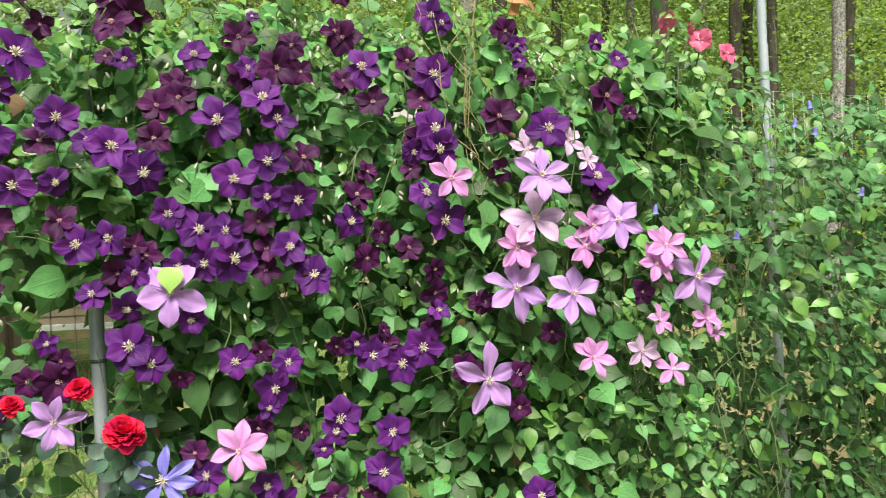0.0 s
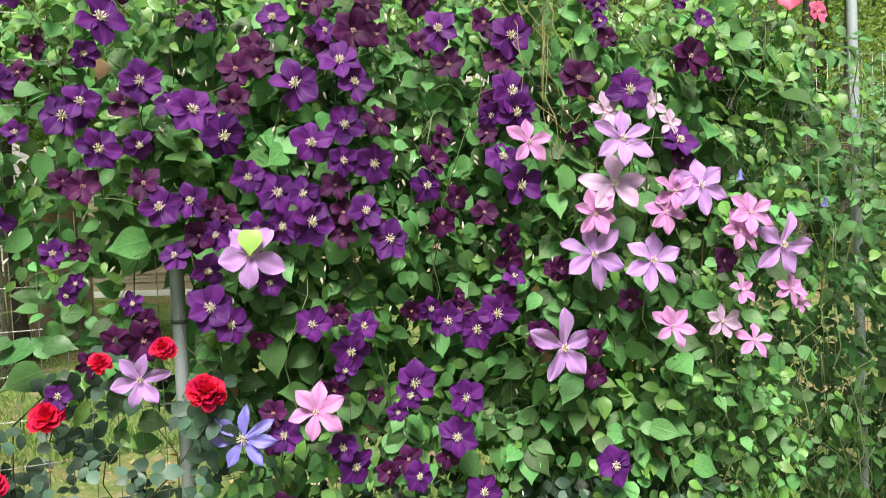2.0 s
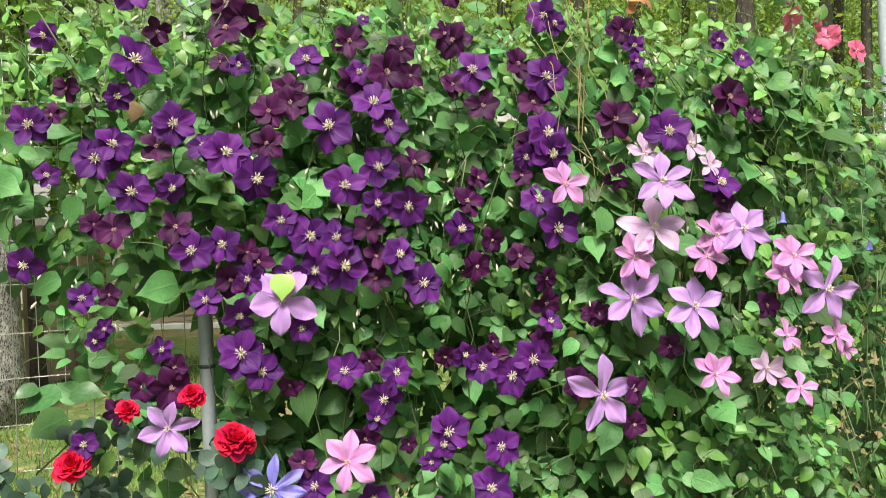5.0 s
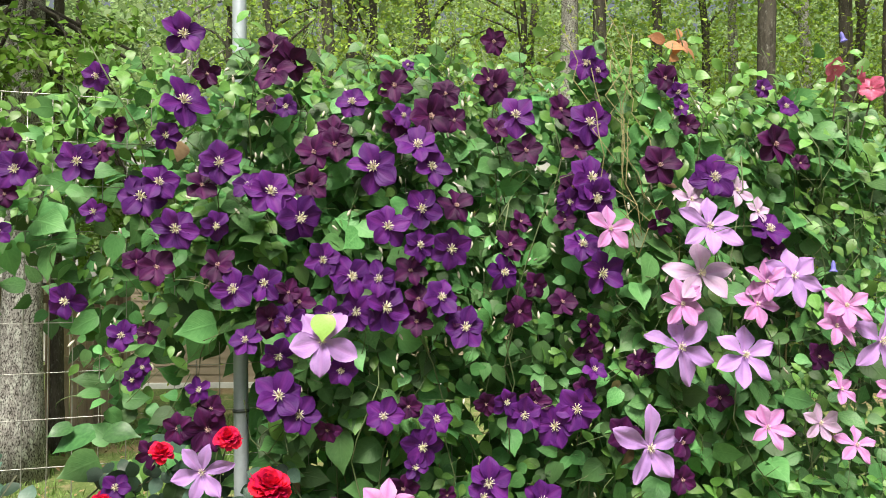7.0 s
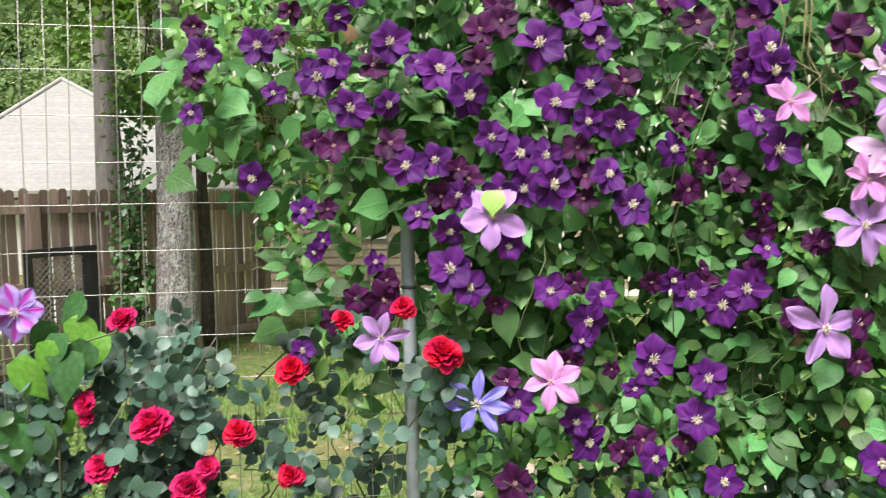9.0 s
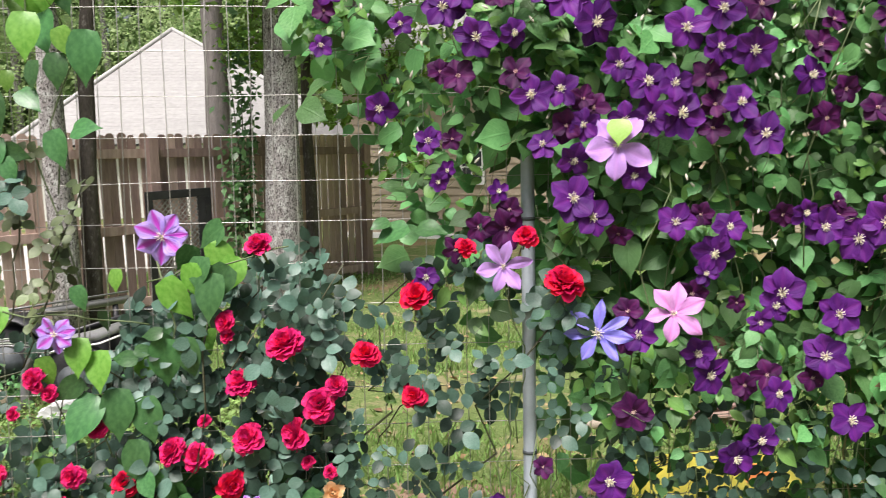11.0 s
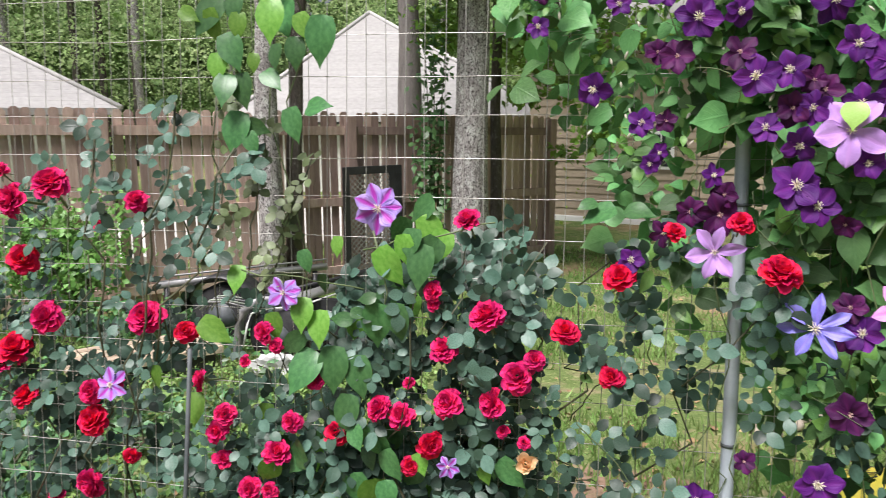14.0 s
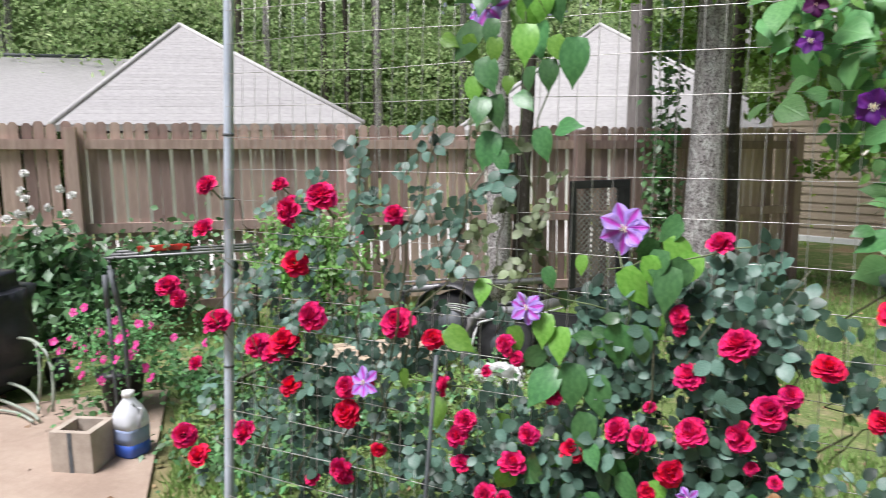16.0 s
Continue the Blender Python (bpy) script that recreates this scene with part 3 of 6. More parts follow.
def build_woods():
    # trees in the yard and just behind the board fence
    grey = tree(-1.43, 8.0, 0.2, 9.0, M_BARK, (0.012, 0.0), label="grey lichen-spotted tree trunk standing on the lawn", crown_size=2.6)
    # low leafy boughs before and beside the trunk: centre, spread, leaves
    rb = np.random.RandomState(21)
    inv = np.array(grey.matrix_basis.inverted())
    for at, wide, count in (((-1.8, 7.5, 2.9), (0.32, 0.2, 0.2), 900), ((-1.15, 7.4, 3.25), (0.35, 0.2, 0.22), 800), ((-1.8, 8.6, 2.35), (0.10, 0.2, 0.2), 420), ((-0.88, 8.8, 2.15), (0.16, 0.2, 0.33), 1300), ((-0.45, 8.8, 2.0), (0.22, 0.2, 0.36), 1400), ((0.3, 8.6, 2.5), (0.35, 0.3, 0.4), 1100), ((-0.11, 8.3, 1.12), (0.03, 0.06, 0.13), 420)):
        tips = np.array(at) + rb.normal(size=(26, 3)) * np.array(wide)
        p = tips[rb.randint(26, size=count)] + rb.normal(size=(count, 3)) * np.array([0.10, 0.09, 0.06])
        ms = aim_many(p, rb.normal(size=(count, 3)) * 0.6 + np.array([0, -0.5, 0.8]), rb.normal(size=(count, 3)) + np.array([0, 0, -0.7]), rb.uniform(0.06, 0.13, count))
        swarm("bough_foliage", inv @ ms, LEAF_CHEAP, M_BROAD, grey, "drooping green broad leaves", "stuff")
        root = grey.matrix_basis.inverted() @ Vector((-1.4, 8.0, 3.9))
        for k in range(4):
            e = grey.matrix_basis.inverted() @ Vector(tips[k])
            tube_ob("bough", [root, root.lerp(e, 0.6) + Vector((0, 0, 0.25)), e], [0.03, 0.015, 0.004], M_BARK_DARK, grey, 6)
    tree(-3.22, 7.04, 0.125, 8.0, M_BARK, (-0.005, 0.01), label="slim pale lichen-covered tree trunk by the board fence")
    tree(-3.145, 7.35, 0.085, 7.0, M_BARK_DARK, (0.045, 0.0), label="slim dark leaning tree trunk by the board fence", leaves_n=300)
    tree(-3.36, 13.6, 0.24, 11.0, M_BARK_BROWN, (0.004, 0), label="straight grey-brown tree trunk behind the board fence")
    tree(-1.25, 9.0, 0.07, 9.0, M_BARK_DARK, (0.0, 0.0), label="thin dark trunk behind the grey one")
    # woods to the right
    spots = [(2.67, 15.31, 0.16), (1.64, 15.45, 0.13), (3.39, 16.48, 0.12), (6.31, 12.12, 0.2), (6.39, 14.22, 0.1), (6.91, 12.01, 0.17), (7.84, 8.8, 0.16), (8.67, 12.89, 0.13), (9.96, 12.07, 0.12), (10.68, 13.96, 0.12), (9.93, 9.52, 0.14), (11.11, 8.36, 0.11), (10.07, 8.87, 0.1), (9.4, 7.28, 0.11), (5.03, 16.32, 0.17), (4.33, 18.85, 0.15), (13.12, 8.83, 0.15), (12.66, 11.84, 0.14), (14.2, 14.82, 0.18), (5.96, 19.79, 0.16), (0.93, 18.98, 0.16), (8.23, 17.89, 0.16)]
    for i, (x, y, r) in enumerate(spots):
        tree(x, y, r, R.uniform(10, 14), M_BARK if i % 5 == 3 else M_BARK_DARK, (R.gauss(0, 0.012), R.gauss(0, 0.01)), sides=12, leaves_n=500)
    # thin far trunks above the roofs
    for i in range(26):
        a = radians(R.uniform(-14, 72))
        d = R.uniform(27, 36)
        tree(-0.2 - d * math.sin(a), d * math.cos(a), R.uniform(0.12, 0.2), R.uniform(13, 17), M_BARK if i % 2 else M_BARK_DARK, (R.gauss(0, 0.01), 0), sides=8, leaves_n=350, crown_size=3.0)
    rr = np.random.RandomState(11)

    def belt(name, n, d0, d1, a0, a1, z0, z1, size, material, thin, label):
        cl = []
        for _ in range(n // (380 if 20 < d0 < 30 else 50)):
            a, d = radians(rr.uniform(a0, a1)), rr.uniform(d0, d1)
            cl.append((-0.2 - d * math.sin(a), d * math.cos(a), z0 + (z1 - z0) * rr.uniform() ** thin, rr.uniform(0.6, 1.7)))
        cl = np.array(cl)[rr.randint(len(cl), size=n)]
        p = cl[:, :3] + rr.normal(size=(n, 3)) * cl[:, 3:] * np.array([1, 1, 0.45])
        p = p[p[:, 2] > -0.4]
        n = len(p)
        out = aim_many(p, rr.normal(size=(n, 3)) + np.array([0, -0.4, 0.9]), rr.normal(size=(n, 3)) + np.array([0, 0, -0.4]), size * rr.uniform(0.5, 1.5, n))
        tagged(swarm(name, out, LEAF_FAR, material, None), label, "woods", kind="stuff")

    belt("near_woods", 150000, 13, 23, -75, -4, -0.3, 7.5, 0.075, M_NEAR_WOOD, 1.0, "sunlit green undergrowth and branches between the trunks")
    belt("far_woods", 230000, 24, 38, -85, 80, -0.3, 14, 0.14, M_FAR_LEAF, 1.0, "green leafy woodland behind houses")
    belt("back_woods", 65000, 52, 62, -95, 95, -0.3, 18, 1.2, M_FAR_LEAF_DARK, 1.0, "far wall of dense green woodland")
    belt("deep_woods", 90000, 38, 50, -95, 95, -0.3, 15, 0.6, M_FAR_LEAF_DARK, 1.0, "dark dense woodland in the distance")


build_woods()


# ---- board fence ----
def build_board_fence():
    corner = Vector((-0.57, 10.05, 0))
    way = (Vector((-6.24, 4.63, 0)) - corner).normalized()
    turn = math.degrees(math.atan2(way.y, way.x))
    fence = thing("board_fence", (corner.x, corner.y, -0.42), "weathered brown dog-eared wooden board fence", "fence", kind="structure", turn=turn)
    length = 13.6

    # x runs along the fence, +y is the garden side
    def picket(h, ear):
        w, t = 0.042, 0.008
        out = [(-w, 0), (w, 0), (w, h - ear), (w - ear * 0.8, h), (-w + ear * 0.8, h), (-w, h - ear)]
        v = [(x, -t, z) for x, z in out] + [(x, t, z) for x, z in out]
        f = [tuple(range(6)), tuple(reversed(range(6, 12)))] + [((i + 1) % 6, i, i + 6, (i + 1) % 6 + 6) for i in range(6)]
        return mesh_of("picket", v, f, M_PICKET, False)

    kinds = [picket(1.83, 0.026), picket(1.822, 0.030), picket(1.836, 0.024)]
    short = picket(1.70, 0.002)
    n = int(length / 0.1016)
    for i in range(n):
        x = 0.2 + 0.1016 * i
        me = short if i == 27 else kinds[R.randrange(3)]
        place("picket", me, fence, pose(x + R.gauss(0, 0.0035), R.gauss(0, 0.004), 0.02 * x - 0.16 + R.gauss(0, 0.004), 0, R.gauss(0, 0.25), R.gauss(0, 1.2)))
    rail_t = [0.19, 0.94, 1.68]
    stands = [0.2, 2.99, 5.43, 7.87, 10.31, 12.75]
    for x0, x1 in zip(stands, stands[1:] + [15.2]):
        bm = box(bmesh.new(), -0.05, 0.02, -0.3, 0.05, 0.12, 1.79, 0.004)
        part("post", bm, M_PICKET, fence).matrix_basis = pose(x0, 0.006, 0.02 * x0 - 0.16)
        for d in rail_t:
            if x1 <= length:
                bm = box(bmesh.new(), x0 + 0.055, 0.012, 1.83 - d - 0.045, x1 - 0.055, 0.05, 1.83 - d + 0.045, 0.003)
                part("rail", bm, M_PICKET, fence).matrix_basis = pose(0, 0, -0.16, 0, -1.146, 0)
    # lattice panel set against the boards
    at = corner + way * 2.80
    nrm = Vector((-way.y, way.x, 0))
    if nrm.y > 0:
        nrm = -nrm
    lat = thing("lattice_panel", (at.x + nrm.x * 0.2, at.y + nrm.y * 0.2, -0.52), "black framed panel with diamond lattice leaning on the boards", "lattice panel", turn=turn)
    for x0, z0, x1, z1 in ((-0.35, 0, 0.35, 0.08), (-0.35, 1.19, 0.35, 1.27), (-0.35, 0.08, -0.28, 1.19), (0.28, 0.08, 0.35, 1.19), (-0.28, 0.08, -0.20, 1.19)):
        part("frame_bar", box(bmesh.new(), x0, -0.02, z0, x1, 0.02, z1, 0.004), M_BLACK, lat)
    pieces = []
    for s in (-1, 1):
        for k in range(-13, 14):
            c = k * 0.06
            ends = sorted(max(0.08, min(1.19, 0.635 + s * (x - c))) for x in (-0.285, 0.285))
            if ends[1] - ends[0] > 0.03:
                pieces.append(tube([(c + s * (z - 0.635), 0.006 * s, z) for z in ends], 0.006, 4))
    place("lattice", mesh_of("lattice", *join(pieces), M_LATTICE, False), lat)


# ---- houses ----
def shingle_lines(parent, a, b, c, d, courses):
    """Shingle courses: thin lapped strips between the eave a-b and the ridge d-c."""
    a, b, c, d = map(Vector, (a, b, c, d))
    nrm = (b - a).cross(d - a).normalized()
    pieces = []
    for i in range(courses):
        f0, f1 = i / courses, (i + 1) / courses
        p0, p1, q1, q0 = a.lerp(d, f0), b.lerp(c, f0), b.lerp(c, f1), a.lerp(d, f1)
        lift = nrm * 0.0035
        v = [p0, p1, q1, q0, p0 + lift, p1 + lift, q1 + nrm * 0.002, q0 + nrm * 0.002]
        pieces.append((v, [(4, 5, 6, 7), (0, 1, 5, 4)]))
    place("shingle_slope", mesh_of("shingle_slope", *join(pieces), M_ROOF, False), parent)


def hip_house(name, apex, bl, br, depth, ridge, label):
    """A house with a hipped roof; the hip's face looks at the garden. apex, bl, br: points of that face."""
    apex, bl, br = Vector(apex), Vector(bl), Vector(br)
    e = (br - bl).normalized()
    back = Vector((-e.y, e.x, 0))
    base = (bl + br) / 2
    house = thing(name, (base.x, base.y, -0.4), label, "house")
    o = -Vector((base.x, base.y, -0.4))
    far_l, far_r, r2 = bl + back * depth, br + back * depth, apex + back * ridge
    pts = [p + o for p in (bl, br, far_r, far_l, apex, r2)]
    low = [p - Vector((0, 0, 0.12)) for p in pts[:4]]
    v = pts + low
    f = [(0, 1, 4), (1, 2, 5, 4), (2, 3, 5), (3, 0, 4, 5), (0, 6, 7, 1), (1, 7, 8, 2), (2, 8, 9, 3), (3, 9, 6, 0), (9, 8, 7, 6)]
    place("roof", mesh_of("roof", v, f, M_ROOF, False), house)
    shingle_lines(house, pts[0], pts[1], pts[4], pts[4], 34)
    shingle_lines(house, pts[3], pts[0], pts[4], pts[5], 34)
    shingle_lines(house, pts[1], pts[2], pts[5], pts[4], 34)
    for a, b in ((0, 4), (1, 4), (4, 5), (3, 5), (2, 5)):
        up = Vector((0, 0, 0.02))
        tube_ob("ridge_cap", [pts[a] + up, pts[b] + up], 0.055, M_CAP, house, 6)
    c = [p + (((pts[0] + pts[2]) / 2) - p) * 0.08 for p in pts[:4]]
    w = [Vector((p.x, p.y, bl.z + 0.35 - 0.12)) for p in c]
    place("wall", mesh_of("wall", [Vector((p.x, p.y, -0.1)) for p in w] + w, [(0, 1, 5, 4), (1, 2, 6, 5), (2, 3, 7, 6), (3, 0, 4, 7)], M_PALE_WALL, False), house)
    return house


def build_houses():
    hip_house("house", (-14.34, 13.99, 3.73), (-12.91, 9.3, 1.42), (-8.9, 13.45, 1.38), 12.0, 3.0, "low house with a pale grey shingled hip roof")
    hip_house("house", (-6.2, 21.2, 3.95), (-8.0, 16.0, 1.2), (-1.0, 17.3, 1.2), 10.0, 3.0, "house with a pale shingled roof behind trees")
    wing = thing("house_wing", (-20.0, 12.0, -0.4), "long low house wing with a pale shingled roof", "house")
    o = Vector((20.0, -12.0, 0.4))
    ra, rb, ea, eb = Vector((-25.77, 10.3, 3.44)) + o, Vector((-19.51, 17.43, 3.42)) + o, Vector((-17.68, 5.44, 1.45)) + o, Vector((-13.14, 12.74, 1.40)) + o
    fa, fb = ra * 2 - ea, rb * 2 - eb
    fa.z, fb.z = ea.z, eb.z
    place("roof", mesh_of("roof", [ea, eb, rb, ra, fb, fa], [(0, 1, 2, 3), (3, 2, 4, 5), (1, 4, 2), (0, 3, 5), (0, 5, 4, 1)], M_ROOF, False), wing)
    shingle_lines(wing, ea, eb, rb, ra, 30)
    tube_ob("ridge_vent", [ra.lerp(rb, 0.55) + Vector((0, 0, 0.04)), ra.lerp(rb, 0.85) + Vector((0, 0, 0.04))], 0.06, M_STAKE, wing)
    # tan sided house beyond the fence corner
    a, b = Vector((-1.19, 13.33, 0)), Vector((6.41, 11.12, 0))
    e = (b - a).normalized()
    house = thing("sided_house", (a.x, a.y, -0.56), "tan lap-sided house wall beyond the board fence", "house", turn=math.degrees(math.atan2(e.y, e.x)))
    part("wall", box(bmesh.new(), 0, 0.02, 0.12, 7.7, 0.25, 3.2), M_SIDING, house)
    part("foundation", box(bmesh.new(), -0.02, -0.03, -0.1, 7.72, 0.27, 0.13, 0.01), M_WHITE, house, "white base board")
    lap = mesh_of("siding_board", [(0, 0.0, 0), (7.7, 0.0, 0), (7.7, 0.016, 0.13), (0, 0.016, 0.13), (0, 0.02, 0), (7.7, 0.02, 0)], [(0, 1, 2, 3), (1, 0, 4, 5)], M_SIDING, False)
    for i in range(23):
        place("siding_board", lap, house, pose(0, 0, 0.13 + 0.13 * i))
    win = part("window", box(bmesh.new(), 2.0, -0.03, 0.95, 2.42, 0.0, 1.55, 0.004), M_WHITE, house, "small white framed window")
    for x0, x1 in ((2.05, 2.20), (2.225, 2.37)):
        for z0, z1 in ((1.0, 1.23), (1.26, 1.5)):
            part("pane", box(bmesh.new(), x0, -0.035, z0, x1, -0.028, z1), M_GLASS, win)
    roof = [(-0.4, -0.5, 3.2), (8.1, -0.5, 3.2), (8.1, 3, 4.6), (-0.4, 3, 4.6), (-0.4, -0.5, 3.05), (8.1, -0.5, 3.05)]
    place("roof", mesh_of("roof", roof, [(0, 1, 2, 3), (4, 5, 1, 0)], M_ROOF, False), house)


build_houses()


# ---- climbing plants ----
def tepal_mesh(name, material, length, half, tip=0.25, cup=0.12, wave=0.03, narrow=0.0, seed=1):
    """One tepal from the centre outwards along y, broad beyond the middle, pointed, with a grooved midrib and wavy rim."""
    rr = random.Random(seed)
    ys = [0.03, 0.16, 0.32, 0.48, 0.63, 0.77, 0.88, 0.95, 1.0]
    widths = [0.2, 0.55 - 0.15 * narrow, 0.82 - 0.1 * narrow, 0.97, 1.0, 0.82, 0.52, 0.25 + 0.1 * tip, 0.02]
    v, f, uvs = [], [], []
    p0, bend = rr.uniform(0, 6), rr.uniform(-0.05, 0.05)
    for w, y in zip(widths, ys):
        for s in (-1, -0.6, -0.2, 0, 0.2, 0.6, 1):
            z = cup * math.sin(math.pi * 0.5 * y) - 0.55 * cup * y * y + (-0.03 if s == 0 else 0.012 if abs(s) < 0.3 else 0.0) * math.sin(math.pi * y)
            z += wave * math.sin(8 * y + p0 + 2.5 * s) * abs(s) + 0.05 * abs(s) ** 2 * math.sin(math.pi * y)
            v.append((s * w * half * (1 + 0.05 * math.sin(11 * y + p0)) + bend * y * y * length, y * length, z * length))
            uvs.append((0.5 + 0.5 * s, y))
    for i in range(len(ys) - 1):
        for k in range(6):
            a = i * 7 + k
            f.append((a, a + 1, a + 8, a + 7))
    return mesh_of(name, v, f, material, True, uvs)


def stamen_mesh(name, material, radius, spread=1.0, count=30):
    pieces = []
    rr = random.Random(4)
    for i in range(count):
        w = 2 * math.pi * i / count * 3.3 + rr.uniform(-0.2, 0.2)
        q = radius * (0.35 + 0.65 * (i / count)) * rr.uniform(0.8, 1.1) * spread
        h = radius * (1.0 - 0.6 * i / count)
        pieces.append(tube([(0, 0, 0.1 * radius), (math.cos(w) * q, math.sin(w) * q, h + 0.1 * radius)], [radius * 0.022, radius * 0.038], 4))
    return mesh_of(name, *join(pieces), material)


def centre_mesh(name, material, radius):
    bm = bmesh.new()
    bmesh.ops.create_uvsphere(bm, u_segments=8, v_segments=5, radius=radius, matrix=Matrix.Diagonal((1, 1, 0.7, 1)))
    me = bpy.data.meshes.new(name)
    bm.to_mesh(me)
    bm.free()
    me.materials.append(material)
    me.polygons.foreach_set("use_smooth", [True] * len(me.polygons))
    return me


class FlowerKind:
    """Shared meshes of one kind of clematis flower, one unit across."""

    def __init__(self, material, stamen, counts=(6,), half=0.16, tip=0.25, cup=0.1, stamens=0.13, narrow=0.0, wave=0.03):
        self.tepals = [tepal_mesh("tepal", material, 0.5, half * k, tip, c, wave, narrow, i + 1) for i, (k, c) in enumerate(((1.0, cup), (0.90, cup + 0.12), (1.06, cup - 0.08), (0.96, cup + 0.2), (1.0, cup - 0.2)))]
        self.stamens = stamen_mesh("stamen_boss", stamen, stamens)
        self.centre = centre_mesh("flower", stamen, stamens * 0.3)
        self.counts = counts

    def grow(self, parent, at, size, normal, label="", tip=None):
        inv = parent.matrix_basis.inverted()
        m = aim(at, normal, tip or (R.gauss(0, 1), R.gauss(0, 0.3), R.gauss(0, 1)), size)
        fl = place("flower", self.centre, parent, inv @ m, label)
        n = self.counts[R.randrange(len(self.counts))]
        for i in range(n):
            lift = 0.012 * (i % 2)
            place("tepal", self.tepals[R.randrange(5)], fl, pose(0, 0, lift, R.gauss(3, 9), R.gauss(0, 8), 360 * i / n + R.gauss(0, 5)) @ Matrix.Diagonal((R.uniform(0.9, 1.1), R.uniform(0.9, 1.06), 1, 1)))
        place("stamen_boss", self.stamens, fl, pose(0, 0, 0.02))
        return fl


K_VIOLET = FlowerKind(M_PURPLE, M_STAMEN, (6, 6, 6, 5), 0.195, wave=0.05, stamens=0.15)
K_WINE = FlowerKind(M_WINE, M_STAMEN_PINK, (6, 5, 6), 0.192, wave=0.05, cup=0.14, stamens=0.085)
K_LILAC = FlowerKind(M_LILAC, M_STAMEN, (6, 6, 5), 0.122, 0.2, 0.06, 0.085, wave=0.06, narrow=1.1)
K_PINK = FlowerKind(M_PINK, M_STAMEN, (6, 6, 5), 0.128, 0.1, 0.10, 0.07, wave=0.06, narrow=0.9)
K_MAUVE = FlowerKind(M_MAUVE, M_STAMEN, (6, 5), 0.135, 0.2, 0.12, 0.085, wave=0.05, narrow=0.8)
K_BLUE = FlowerKind(M_BLUE, M_STAMEN, (7,), 0.098, 0.1, 0.08, 0.12, wave=0.08, narrow=1.0)
K_STRIPED = FlowerKind(M_STRIPE, M_STAMEN, (6, 7), 0.152, 0.1, 0.04, 0.12, wave=0.06, narrow=0.5)

# purple flowers: along the fence, height, width in cm, wine (0) or violet (1)
PURPLE_TOP = [(0.693, 1.964, 6.0, 0), (0.013, 1.940, 9.2, 1), (0.197, 1.921, 6.5, 0), (0.883, 1.907, 7.4, 1), (0.483, 1.889, 2.8, 1), (0.903, 1.888, 5.6, 1), (0.233, 1.887, 8.3, 0), (0.670, 1.869, 6.3, 0), (1.042, 1.867, 6.8, 0), (0.197, 1.862, 8.9, 0), (0.061, 1.856, 5.8, 0), (0.688, 1.854, 7.9, 0), (-0.158, 1.845, 5.9, 1), (0.453, 1.844, 7.7, 0), (1.238, 1.840, 4.2, 1), (0.568, 1.830, 6.7, 0), (1.057, 1.829, 4.6, 1), (0.828, 1.800, 7.7, 0), (1.296, 1.800, 5.1, 1), (0.356, 1.797, 6.8, 1), (1.055, 1.793, 4.0, 1), (0.012, 1.789, 10.3, 1)]
PURPLE_CREST = [(0.180, 1.789, 4.4, 0), (0.720, 1.781, 8.8, 1), (0.216, 1.781, 4.9, 1), (0.529, 1.775, 9.6, 0), (0.464, 1.772, 5.2, 1), (0.582, 1.771, 5.9, 0), (0.876, 1.765, 9.1, 1), (1.074, 1.757, 5.1, 0), (0.451, 1.755, 6.5, 0), (0.676, 1.751, 5.7, 0), (-0.120, 1.737, 5.4, 0), (0.315, 1.730, 6.9, 0), (-0.022, 1.717, 5.7, 1), (1.257, 1.713, 9.0, 0), (0.851, 1.708, 7.5, 0), (-0.322, 1.704, 5.3, 0), (0.318, 1.704, 7.3, 0), (0.489, 1.703, 9.2, 1), (0.741, 1.703, 7.7, 0), (0.274, 1.685, 7.5, 0), (-0.148, 1.680, 5.1, 0), (1.319, 1.672, 4.5, 0)]
PURPLE_UPPER = [(1.004, 1.665, 8.6, 0), (-0.190, 1.659, 7.9, 1), (0.083, 1.657, 8.4, 1), (0.517, 1.657, 8.0, 1), (0.395, 1.653, 9.9, 1), (-0.302, 1.641, 7.7, 1), (0.863, 1.637, 9.7, 1), (1.098, 1.634, 9.6, 1), (0.833, 1.617, 7.2, 0), (-0.036, 1.617, 7.8, 1), (0.263, 1.617, 6.9, 0), (0.049, 1.611, 6.8, 0), (0.139, 1.609, 6.1, 1), (0.180, 1.596, 9.2, 1), (-0.322, 1.592, 5.4, 0), (0.867, 1.592, 8.8, 1), (-0.069, 1.588, 8.8, 1), (0.817, 1.587, 5.8, 1), (0.569, 1.575, 7.8, 0), (0.488, 1.568, 8.3, 1), (-0.156, 1.557, 5.0, 1), (0.236, 1.545, 9.3, 1)]
PURPLE_MIDDLE = [(0.811, 1.545, 5.1, 0), (0.990, 1.543, 6.3, 0), (0.710, 1.542, 5.2, 0), (0.073, 1.528, 6.1, 1), (0.414, 1.528, 8.7, 1), (0.000, 1.522, 8.3, 1), (1.185, 1.520, 8.0, 1), (-0.327, 1.515, 5.0, 1), (0.478, 1.490, 6.6, 1), (0.680, 1.490, 7.3, 0), (0.831, 1.489, 8.2, 1), (0.547, 1.483, 8.3, 1), (1.198, 1.481, 5.5, 0), (0.280, 1.460, 6.9, 1), (-0.075, 1.456, 5.5, 0), (0.080, 1.449, 7.1, 0), (-0.037, 1.446, 7.3, 0), (0.465, 1.437, 6.6, 0), (0.659, 1.433, 7.7, 1), (0.867, 1.430, 9.5, 1), (0.337, 1.425, 8.8, 1), (0.393, 1.421, 7.2, 1)]
